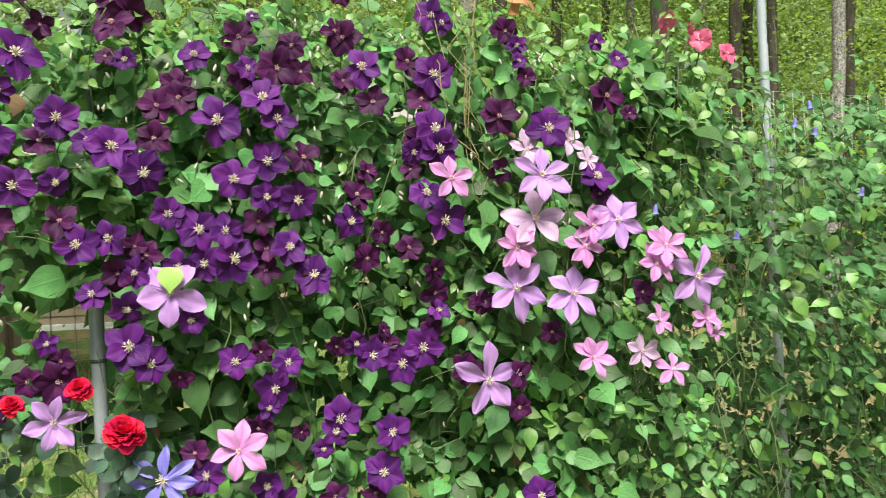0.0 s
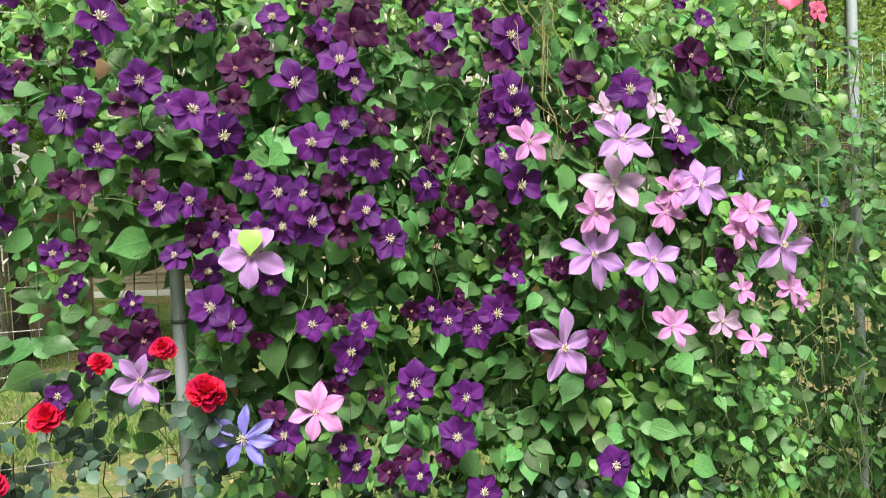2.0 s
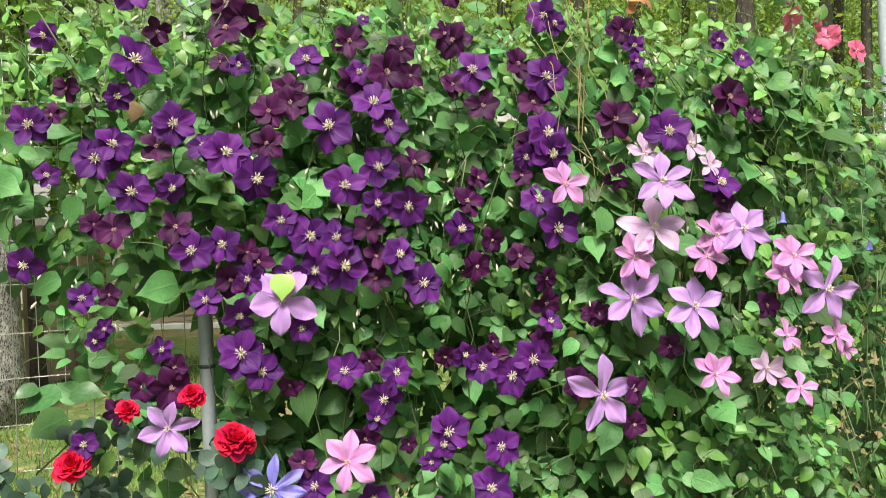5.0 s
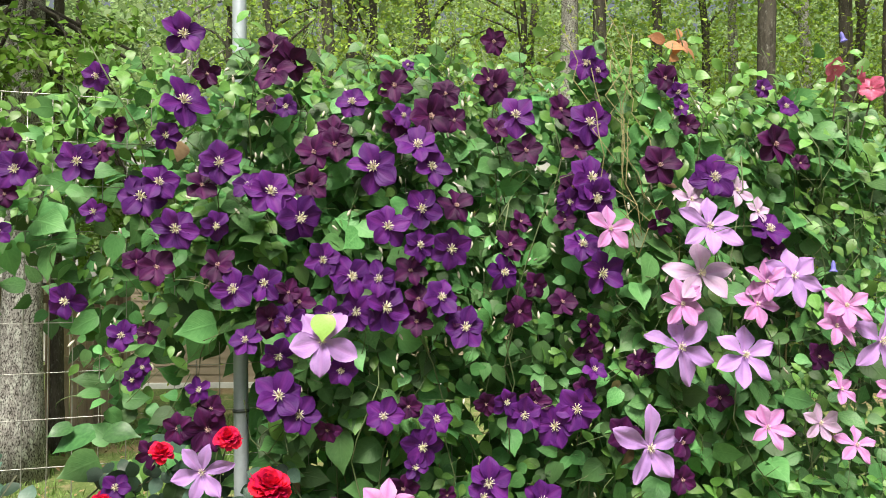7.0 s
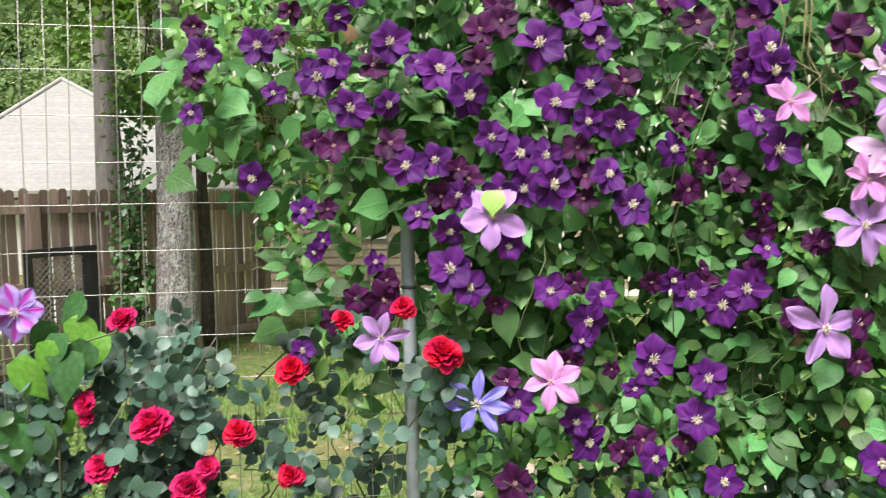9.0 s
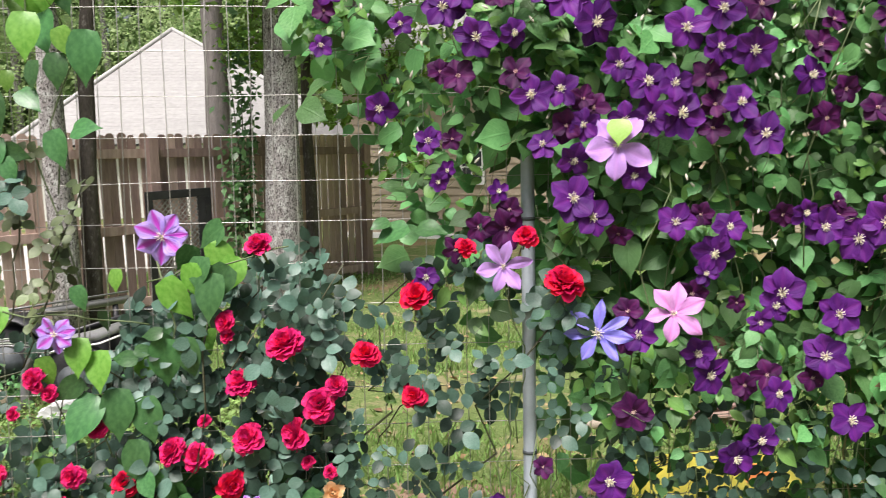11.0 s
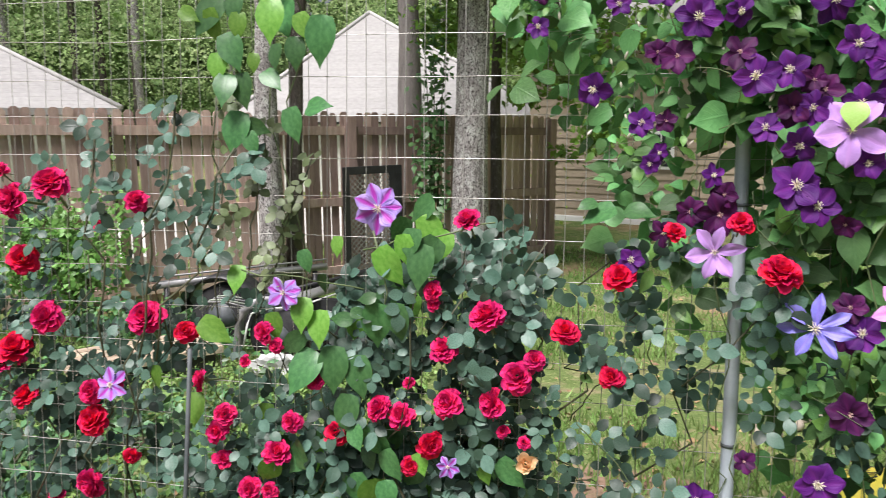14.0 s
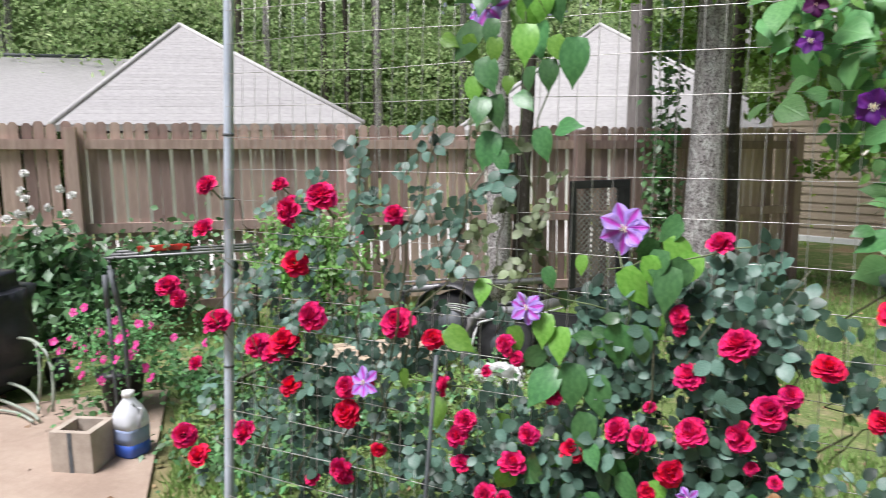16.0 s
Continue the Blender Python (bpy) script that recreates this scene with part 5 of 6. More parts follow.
RED_BLOOMS = [rose_bloom("bloom", M_RED, seed=1), rose_bloom("bloom_open", M_RED, (9, 10, 10, 9, 8, 7, 6, 4), 0.5, 106.0, 2), rose_bloom("bloom_cupped", M_RED, (7, 8, 8, 7, 6, 4), 0.5, 76.0, 3), rose_bloom("bloom_full", M_RED, (9, 10, 10, 10, 9, 8, 6, 5), 0.5, 94.0, 4)]
PINK_BLOOMS = [rose_bloom("bloom", M_ROSE_PINK, seed=5), rose_bloom("bloom_cupped", M_ROSE_PINK, (7, 8, 8, 7, 6, 4), 0.5, 78.0, 6), rose_bloom("bloom_full", M_ROSE_PINK, (9, 10, 10, 10, 9, 8, 6, 5), 0.5, 94.0, 7)]
CALYX = sepal_mesh()


def grow_rose(bush, meshes, at, size, normal, label=""):
    inv = bush.matrix_basis.inverted()
    b = place("bloom", meshes[R.randrange(len(meshes))], bush, inv @ aim(at, normal, (R.gauss(0, 1), 0, R.gauss(0, 1)), size), label)
    place("calyx", CALYX, b)
    return b


# red roses: along the fence, height, width in cm
ROSES_LEFT = [(-1.741, 1.099, 10.6), (-1.619, 1.141, 11.1), (-1.355, 1.107, 6.6), (-1.472, 1.040, 5.2), (-1.733, 0.935, 9.8), (-1.670, 0.775, 10.3), (-1.347, 0.791, 11.0), (-1.224, 0.770, 7.0), (-1.797, 0.665, 11.5), (-1.546, 0.571, 7.9), (-1.460, 0.601, 5.1), (-1.546, 0.484, 10.3), (-1.774, 0.527, 8.6), (-1.568, 0.302, 10.1), (-1.433, 0.397, 5.2), (-1.699, 0.234, 6.1), (-1.178, 0.648, 7.0), (-1.123, 0.555, 6.6), (-1.145, 0.506, 7.2), (-1.138, 0.427, 6.1), (-2.091, 1.161, 8.5), (-2.116, 1.014, 9.4), (-1.784, 1.174, 6.4), (-2.302, 0.806, 9.6), (-2.257, 0.774, 7.4), (-2.083, 0.699, 11.6), (-2.193, 0.545, 6.6), (-2.279, 0.271, 10.1), (-2.209, 0.204, 9.1), (-1.988, 0.334, 9.7), (-1.912, 0.641, 10.4), (-1.851, 0.621, 8.7)]
ROSES_RIGHT = [(-1.056, 0.706, 3.9), (-0.985, 0.457, 8.6), (-1.061, 0.354, 7.2), (-1.008, 0.355, 5.1), (-0.937, 0.552, 6.1), (-0.817, 0.531, 7.2), (-0.868, 0.671, 6.2), (-1.000, 0.787, 6.2), (-0.971, 0.753, 4.4), (-0.699, 0.605, 7.8), (-0.644, 0.590, 8.0), (-0.524, 0.631, 8.4), (-0.536, 0.766, 8.2), (-0.431, 0.852, 9.9), (-0.561, 0.911, 5.9), (-0.561, 0.879, 4.1), (-0.252, 0.833, 7.1), (-0.362, 0.712, 8.7), (-0.413, 0.642, 8.6), (-0.577, 0.523, 7.8), (-0.628, 0.461, 5.3), (-0.392, 0.572, 3.7), (-0.479, 1.080, 7.4), (-0.342, 0.550, 3.7), (-0.143, 0.739, 6.4), (-0.133, 0.965, 8.5), (0.097, 1.107, 5.7), (0.175, 1.004, 9.5), (-0.028, 1.076, 5.5), (-0.322, 0.758, 5.7), (-0.626, 0.677, 3.7), (-1.791, 0.663, 7.8)]


def rose_points(n, density):
    out = []
    while len(out) < n:
        x, z = R.uniform(-2.25, 0.35), R.uniform(-0.15, 1.35)
        if R.random() < density(x, z):
            out.append((x, front(x, z) - 0.035 + R.random() ** 1.3 * 0.30, z))
    out.sort(key=lambda p: p[1])
    return out


def leaflets(p, s):
    """A rose leaf: five leaflets on one stalk."""
    n = Vector((R.gauss(0, 0.4), -0.9, R.gauss(0.6, 0.35)))
    a = R.uniform(0, 6.28)
    t = Vector((math.cos(a), -0.2, math.sin(a)))
    n.normalize()
    t = (t - t.dot(n) * n).normalized()
    r = t.cross(n)
    base = Vector(p)
    out = [aim(base + t * s * 1.5, n, t, s * 1.15)]
    for k, d in ((1.2, 1), (1.2, -1), (0.35, 1), (0.35, -1)):
        out.append(aim(base + t * s * k, n + Vector((R.gauss(0, 0.2), R.gauss(0, 0.2), R.gauss(0, 0.2))), r * d + t * 0.35, s * R.uniform(0.85, 1.0)))
    return out


def build_roses():
    def d_left(x, z):
        if x > -1.05:
            return 0
        top = np.interp(x, [-2.3, -2.1, -1.9, -1.6, -1.3, -1.05], [0.5, 0.8, 1.05, 1.15, 1.12, 0.85])
        if x > -1.36 and 0.5 < z < 0.95:
            return 0.05
        if -1.78 < x < -1.42 and 0.74 < z < 1.12:
            return 0.1
        return 0.0 if z > top + 0.08 else (0.25 if x < -2.02 else 0.7 if 0.55 < z < 0.95 else 0.3 if z > 0.95 else 0.6)

    def d_right(x, z):
        if x < -1.15:
            return 0
        top = np.interp(x, [-1.15, -0.9, -0.6, -0.35, -0.2, 0.0, 0.2, 0.35], [0.75, 0.85, 1.0, 1.02, 0.8, 0.95, 1.0, 0.9])
        low = np.interp(x, [-1.15, -0.35, -0.15, 0.1, 0.35], [-0.2, -0.2, 0.3, 0.65, 0.8])
        if x < -0.86 and 0.52 < z < 0.92:
            return 0.05
        return 0.0 if z > top or z < low else (0.9 if x < -0.35 else 0.26 if x < -0.05 else 0.16)

    for name_rows, dens, n, at, canes in ((ROSES_LEFT, d_left, 430, (-1.6, 1.85, -0.2), ((-1.6, -1.9), (-1.55, -1.5), (-1.6, -1.25), (-1.7, -2.05), (-1.5, -1.35))), (ROSES_RIGHT, d_right, 900, (-0.7, 1.85, -0.2), ((-0.7, -0.5), (-0.7, -0.9), (-0.65, -0.1), (-0.6, 0.2), (-0.75, -0.6), (-0.7, -0.3)))):
        bush = thing("rose_bush", at, "bushy climbing rose with full crimson red blooms along the fence", "rose bush", "rose bushes")
        pts = rose_points(n, dens)
        # a collar of leaves round the single blooms by the post
        pts += [(x + d + R.gauss(0, 0.012), front(x, z) + 0.03, z + R.gauss(-0.02, 0.03)) for x, z, cm in name_rows if x > -0.25 for d in (-0.05, -0.03, 0.04, 0.06) if abs(x + d - 0.138) > 0.06]
        lv = [m for p in pts for m in leaflets(p, R.uniform(0.026, 0.044))]
        leaves(bush, lv, LEAF_ROUND, M_ROSE_LEAF, 300)
        for x, z, cm in name_rows:
            grow_rose(bush, PINK_BLOOMS if x < -0.2 and R.random() < 0.85 else RED_BLOOMS, (x, front(x, z) - 0.04, z), cm * 0.0106, (R.gauss(-0.1, 0.45), -1, R.gauss(0.8, 0.5)))
        paths = []
        for x0, x1 in canes:
            paths.append(wander((x0, 1.9, -0.2), (x1, 1.84, 0.95 + R.gauss(0, 0.1)), 11, 0.04))
        inv = bush.matrix_basis.inverted()
        for pth in paths:
            place("cane", mesh_of("cane", *tube([inv @ Vector(p) for p in pth], np.linspace(0.0045, 0.002, len(pth)), 6), M_CANE), bush)
        twig = [wander((x + R.gauss(0, 0.07), front(x, z) + 0.12, z - 0.18), (x, front(x, z) + 0.02, z - 0.03), 6, 0.015) for x, z, cm in name_rows]
        stems(bush, twig, 0.0018, M_CANE, "twig")
        if name_rows is ROSES_LEFT:
            # tall shoots over the wire
            extra = []
            for x0, x1, z1 in ((-1.35, -1.2, 1.36), (-1.45, -1.42, 1.3), (-1.3, -1.05, 1.25)):
                pth = wander((x0, 1.8, 0.7), (x1, 1.8, z1), 8, 0.015)
                extra.append(pth)
                for p in pth[4:]:
                    for m in leaflets((p.x + R.gauss(0, 0.03), p.y, p.z), 0.042):
                        place("leaf", bpy.data.meshes["leaf_rose"] if "leaf_rose" in bpy.data.meshes else mesh_of("leaf_rose", LEAF_ROUND[0], LEAF_ROUND[1], M_ROSE_LEAF, True, LEAF_ROUND[2]), bush, inv @ m)
            stems(bush, extra, 0.003, M_CANE, "shoot")
            # bronze-tinted new growth beside the slim trunk
            young, bronze = [], []
            for x0, x1, z1 in ((-1.1, -1.0, 1.30), (-1.05, -0.88, 1.22), (-1.15, -1.12, 1.38), (-1.0, -0.95, 1.12)):
                pth = wander((x0, 1.86, 0.8), (x1, 1.86, z1), 9, 0.014)
                young.append(pth)
                for p in pth[3:]:
                    bronze += leaflets((p.x + R.gauss(0, 0.02), p.y + R.gauss(0, 0.02), p.z), 0.03)
            swarm("new_foliage", [inv @ m for m in bronze], LEAF_ROUND, M_BRONZE, bush, "olive bronze new leaves on thin shoots", "stuff")
            stems(bush, young, 0.0022, M_CANE, "shoot")
        else:
            grow_rose(bush, [rose_bloom("peach_bloom", M_PEACH, (6, 6, 5, 4), 0.5, 46.0, 8)], (-0.337, front(-0.337, 0.508) - 0.05, 0.505), 0.078, (0.1, -1, 0.4), "pale peach bloom")

    # bare dark stake
    stake = thing("garden_stake", (-1.26, 1.76, -0.2), "thin dark metal garden stake among the roses", "stake")
    tube_ob("rod", [(0, 0, -0.1), (0.03, 0, 0.45), (0.08, 0.0, 0.95)], 0.006, M_STAKE, stake)

    # coral flowers above the hedge
    rust = [aim((1.09 + R.gauss(0, 0.03), front(1.09, 1.95) + R.uniform(-0.02, 0.02), 1.955 + R.gauss(0, 0.015)), facing(0.5, 0.3), hang(), R.uniform(0.03, 0.05)) for _ in range(9)]
    withered = thing("withered_shoot", (1.09, 1.7, -0.2), "rust-orange withered leaf tuft above the vine", "withered leaves")
    winv = withered.matrix_basis.inverted()
    swarm("foliage", [winv @ m for m in rust], LEAF_OVATE, M_RUST, withered, "", "stuff")
    stems(withered, [wander((1.1, front(1.1, 1.6) + 0.1, 1.5), (1.09, front(1.09, 1.95), 1.95), 8, 0.01)], 0.0014, M_STEM)
    coral = thing("coral_rose", (1.6, 1.8, -0.2), "coral pink single rose on tall stems above the vine", "rose")
    inv = coral.matrix_basis.inverted()
    pk = FlowerKind(M_CORAL, M_STAMEN, (5, 4), 0.22, 0.5, 0.05, 0.08, wave=0.06)
    for x, z in ((1.51, 1.92), (1.58, 1.9), (1.62, 1.88), (1.71, 1.85)):
        pk.grow(coral, (x, front(x, z), z), 0.068, (R.gauss(-0.3, 0.5), -1, R.gauss(0.2, 0.4)))
    stems(coral, [wander((x, 1.75, 1.2), (x, front(x, 1.8) + 0.02, z - 0.02), 8, 0.012) for x, z in ((1.51, 1.92), (1.58, 1.9), (1.62, 1.88), (1.71, 1.85))], 0.0022, M_CANE)


build_roses()


# large heart leaves: along the fence, height, length, and where the tip points
HEARTS_LIME = [(-0.896, 0.846, 0.085, 0, -1), (-0.851, 0.811, 0.092, 0.1, -1), (-0.979, 0.806, 0.072, 0.2, -1), (-1.06, 0.929, 0.072, -0.05, -1), (-0.673, 0.966, 0.105, 0.6, -1), (-1.133, 0.785, 0.096, 1, -0.6), (-1.198, 0.578, 0.086, 0.05, -1), (-1.334, 0.638, 0.063, 0, -1), (-0.636, 1.013, 0.08, 0.1, -1), (-0.799, 1.018, 0.05, 0, -1), (-1.107, 1.542, 0.085, 0.1, -1), (-1.036, 1.54, 0.067, 0, -1), (-0.956, 1.552, 0.101, 0, -1), (-1.164, 1.565, 0.057, 1, -0.6), (-0.871, 1.532, 0.069, 0.4, -1), (-1.089, 1.444, 0.072, 0, -1), (-0.999, 1.453, 0.047, 0, -1)]
HEARTS_LOW = [(-0.82, 0.711, 0.115, 0, -1), (-0.893, 0.692, 0.12, -0.5, -1), (-0.756, 0.691, 0.107, 0.2, -1), (-0.787, 0.594, 0.102, -0.15, -1), (-0.707, 0.827, 0.111, 0, -1), (-0.655, 0.837, 0.096, 0.1, -1), (-0.591, 0.979, 0.107, -0.1, -1), (-0.796, 0.832, 0.058, -1, 0.1), (-0.727, 0.893, 0.05, -1, 0), (-0.752, 0.853, 0.045, 1, 0), (-0.928, 0.763, 0.079, -0.9, -0.7), (-0.882, 0.979, 0.058, 0.3, -1)]
HEARTS_HIGH = [(-1.051, 1.479, 0.095, 0.4, -1), (-0.829, 1.506, 0.113, -0.1, -1), (-0.894, 1.476, 0.076, 0, -1), (-0.936, 1.466, 0.062, 0, -1), (-1.07, 1.39, 0.083, -0.1, -1), (-1.027, 1.39, 0.086, 0.2, -1), (-0.9, 1.309, 0.084, 0.3, -1), (-0.837, 1.341, 0.075, 1, -0.1), (-1.053, 1.292, 0.102, -0.2, -1), (-1.001, 1.299, 0.062, 1, -0.4), (-1.012, 1.262, 0.062, 0.4, -1), (-0.952, 1.407, 0.069, 0.7, -0.8)]


def build_striped_clematis():
    vine = thing("striped_clematis", (-0.8, 1.88, -0.2), "two-tone lilac and purple clematis with large heart-shaped leaves", "clematis", "climbers on the fence")
    for x, z, cm in ((-0.716, 1.099, 12.8), (-0.935, 0.899, 8.8), (-1.461, 0.609, 9.6), (-0.525, 0.484, 6.0), (-1.099, 1.654, 12.5)):
        K_STRIPED.grow(vine, (x, front(x, z) - (0.07 if z < 0.95 else -0.03), z), cm * 0.0104, (R.gauss(0.05, 0.1), -1, R.gauss(0.25, 0.1)))
    pts = []
    for (x, z, sx, sz, n) in ((-1.02, 1.68, 0.07, 0.05, 12), (-0.62, 1.08, 0.05, 0.03, 6), (-0.42, 0.5, 0.04, 0.03, 5), (-0.76, 0.46, 0.10, 0.07, 22), (-0.98, 0.42, 0.09, 0.09, 16)):
        for _ in range(n):
            px, pz = x + sx * max(-1.5, min(1.5, R.gauss(0, 1))), z + sz * max(-1.5, min(1.5, R.gauss(0, 1)))
            pts.append((px, front(px, pz) - 0.06 + R.uniform(0, 0.14), pz))
    lv = [aim(p, facing(0.35, 0.2), hang(0.28), R.uniform(0.075, 0.122) if p[2] > 1.1 else R.uniform(0.06, 0.105), R.uniform(0.8, 1.1)) for p in pts]
    lv += [aim((x, front(x, z) - 0.05, z), (R.gauss(0, 0.2), -0.6, 0.8), (d, -0.25, -0.25), size) for x, z, d, size in ((-0.15, 1.13, -1, 0.085), (-0.13, 1.125, 1, 0.07), (-0.19, 1.14, -0.6, 0.05))]
    for _ in range(16):
        px, pz = R.gauss(-0.72, 0.07), R.gauss(0.84, 0.09)
        lv.append(aim((px, front(px, pz) + R.uniform(0.04, 0.14), pz), facing(0.4, 0.2), hang(0.28), R.uniform(0.06, 0.09)))

    def heart(x, z, size, tx, tz):
        return aim((x - tx * size * 0.45, front(x, z) - 0.04 + R.uniform(-0.01, 0.01), z - tz * size * 0.45), (R.gauss(0, 0.25), -1, R.gauss(0.25, 0.2)), (tx, -0.1, tz), size * 1.1, 0.84)

    leaves(vine, [m for i, m in enumerate(lv) if i % 4] + [heart(*h) for h in HEARTS_LOW + HEARTS_HIGH], LEAF_HEART, M_HEART, 300)
    leaves(vine, lv[::4] + [heart(*h) for h in HEARTS_LIME], LEAF_HEART, M_HEART_LIME, 300)
    paths = [wander((-0.8, 1.9, -0.1), (-0.72, 1.84, 1.05), 9, 0.02), wander((-0.8, 1.9, 0.0), (-1.02, 1.9, 1.8), 12, 0.02), wander((-0.95, 1.9, 1.2), (-0.9, 1.88, 1.75), 8, 0.02), wander((-0.75, 1.85, 1.0), (-0.42, 1.82, 1.08), 8, 0.01), wander((-0.75, 1.85, 0.9), (-1.05, 1.8, 0.95), 8, 0.012)]
    stems(vine, paths, 0.002, M_STEM)


build_striped_clematis()
build_board_fence()


# ---- yard clutter ----
def shrub(name, at, size, count, leaf, material, label, category="shrub", shape=LEAF_CHEAP):
    t = thing(name, at, label, category)
    rr = np.random.RandomState(int(abs(at[0]) * 100))
    out = []
    cl = [rr.normal(size=3) * np.array(size) * 0.45 + np.array([0, 0, size[2]]) for _ in range(16)]
    for i in range(count):
        p = cl[rr.randint(16)] + rr.normal(size=3) * np.array(size) * 0.28
        p[2] = max(0.03, p[2])
        out.append(aim(p, rr.normal(size=3) * 0.7 + np.array([-0.1, -0.6, 0.7]), rr.normal(size=3) + np.array([0, 0, -0.4]), leaf * rr.uniform(0.6, 1.3)))
    swarm("foliage", out, shape, material, t, "", "stuff")
    for i in range(6):
        a = rr.uniform(0, 6.28)
        tube_ob("branch", [(0, 0, 0), (0.3 * size[0] * math.cos(a), 0.3 * size[1] * math.sin(a), size[2]), (0.6 * size[0] * math.cos(a), 0.6 * size[1] * math.sin(a), size[2] * 1.6)], [0.012, 0.009, 0.004], M_CANE, t, 5)
    return t


def sack_z(u, v):
    """Height of the bag's top over its length u and width v, each from -1 to 1."""
    return 0.02 + 0.10 * max(0.0, (1 - abs(u) ** 3) * (1 - abs(v) ** 3)) ** 0.6 + 0.010 * noise.noise((u * 4, v * 3, 0)) + 0.005 * noise.noise((u * 11, v * 8, 3))


def sack(bm):
    """Shape a grid of two units into the bag: top, crimped ends and a skirt to the ground."""
    for q in bm.verts:
        u, v = q.co.x, q.co.y
        rim = max(abs(u), abs(v)) > 0.999
        q.co = Vector((u * 0.36, v * 0.22, 0.001 if rim else sack_z(u, v)))


def build_yard():
    # slab
    e = Vector((-0.68, 0.73, 0)).normalized()
    n = Vector((-e.y, e.x, 0))
    c = Vector((-2.77, 2.14, -0.2))
    corners = [c - e * 2.6, c + e * 1.4, c + e * 1.4 + n * 3.2, c - e * 2.6 + n * 3.2]
    v = [p + Vector((0, 0, 0.02)) for p in corners] + [p - Vector((0, 0, 0.2)) for p in corners]
    tagged(place("patio", mesh_of("patio", v, [(0, 1, 2, 3), (1, 0, 4, 5), (2, 1, 5, 6), (3, 2, 6, 7), (0, 3, 7, 4)], M_CONCRETE, False)), "worn tan concrete patio slab", "patio", kind="structure")

    # unseen pale slab, added so that the gaps between the fence boards look bright
    gap_slab = [(-2.2, 11.6, 0), (-8.4, 5.7, 0), (-11.2, 8.4, 0), (-5.0, 14.2, 0)]
    v = [Vector((x, y, ground_z(x, y) + 0.03)) for x, y, z in gap_slab] + [Vector((x, y, ground_z(x, y) - 0.15)) for x, y, z in gap_slab]
    tagged(place("driveway", mesh_of("driveway", v, [(0, 1, 2, 3), (1, 0, 4, 5), (2, 1, 5, 6), (3, 2, 6, 7), (0, 3, 7, 4)], M_PALE_CONCRETE, False)), "added pale ground slab that brightens the gaps of the board fence", "driveway", kind="structure")

    # concrete block lying with its hollow cells up
    blk = thing("concrete_block", (-3.285, 2.25, -0.18), "grey-tan hollow concrete half block standing on the patio", "concrete block", turn=20)
    bm = bmesh.new()
    for x0, y0, x1, y1 in ((-0.1, -0.1, 0.1, -0.07), (-0.1, 0.07, 0.1, 0.1), (-0.1, -0.07, -0.067, 0.07), (0.067, -0.07, 0.1, 0.07)):
        box(bm, x0, y0, 0, x1, y1, 0.19)
    part("block", bm, M_BLOCK, blk)
    part("joint", box(bmesh.new(), -0.012, -0.1025, 0.0, 0.008, -0.0995, 0.189), M_STAKE, blk, "dark centre groove")

    jug = thing("plastic_jug", (-3.18, 2.43, -0.18), "clear plastic gallon jug part full of blue fluid", "jug")
    def squarish(v, f, low):
        """Pull the round jug out to rounded-square sides below its shoulder."""
        out = []
        for p in v:
            r, k = math.hypot(p[0], p[1]), max(0.0, min(1.0, (low - p[2]) / 0.05))
            w = (max(abs(p[0]), abs(p[1])) / r) ** (-0.6 * k) if r > 1e-6 else 1.0
            out.append((p[0] * w, p[1] * w, p[2]))
        return out, f

    pts = [(0, 0, z) for z in (0, 0.01, 0.04, 0.066)]
    place("fluid", mesh_of("fluid", *squarish(*tube(pts, [0.064, 0.071, 0.072, 0.072], 28), 0.22), M_JUG_BLUE), jug, None, "blue fluid in the lower part")
    pts = [(0, 0, z) for z in (0.066, 0.10, 0.125, 0.14)]
    place("diluted_fluid", mesh_of("diluted_fluid", *squarish(*tube(pts, [0.0722, 0.0722, 0.0722, 0.0722], 28), 0.22), M_JUG_PALE), jug, None, "pale blue fluid above the darker blue")
    pts = [(0, 0, z) for z in (0.14, 0.17, 0.20, 0.23, 0.262, 0.28, 0.29)]
    place("bottle", mesh_of("bottle", *squarish(*tube(pts, [0.0725, 0.0725, 0.071, 0.06, 0.034, 0.024, 0.024], 28), 0.22), M_JUG), jug)
    place("cap", mesh_of("cap", *tube([(0, 0, 0.283), (0, 0, 0.31)], 0.028, 16), M_WHITE), jug)
    tube_ob("grip", [(0.03, -0.01, 0.25), (0.085, -0.01, 0.235), (0.09, -0.01, 0.18), (0.07, -0.01, 0.15)], 0.013, M_JUG, jug)

    pot = thing("flower_pot", (-3.70, 2.83, -0.18), "black pot of magenta pink petunias", "potted plant")
    place("pot", mesh_of("pot", *tube([(0, 0, 0), (0, 0, 0.2), (0, 0, 0.2), (0, 0, 0.23)], [0.09, 0.12, 0.135, 0.135], 20), M_BLACK), pot)
    rr = np.random.RandomState(8)
    out = [aim(np.array([0.03, 0, 0.36]) + rr.normal(size=3) * np.array([0.17, 0.15, 0.10]), rr.normal(size=3) + np.array([0, -0.8, 1]), rr.normal(size=3) + np.array([0, 0, 0.6]), rr.uniform(0.015, 0.036)) for _ in range(2200)]
    swarm("foliage", out, LEAF_CHEAP, M_LEAF, pot, "", "stuff")
    pk = FlowerKind(M_MAGENTA, M_STAMEN, (5,), 0.24, 0.8, 0.05, 0.06)
    for i in range(38):
        p = pot.matrix_basis @ Vector((rr.normal() * 0.18, -0.08 + rr.normal() * 0.12, 0.38 + rr.normal() * 0.09))
        pk.grow(pot, p, 0.055, (rr.normal() * 0.4, -1, 0.5))

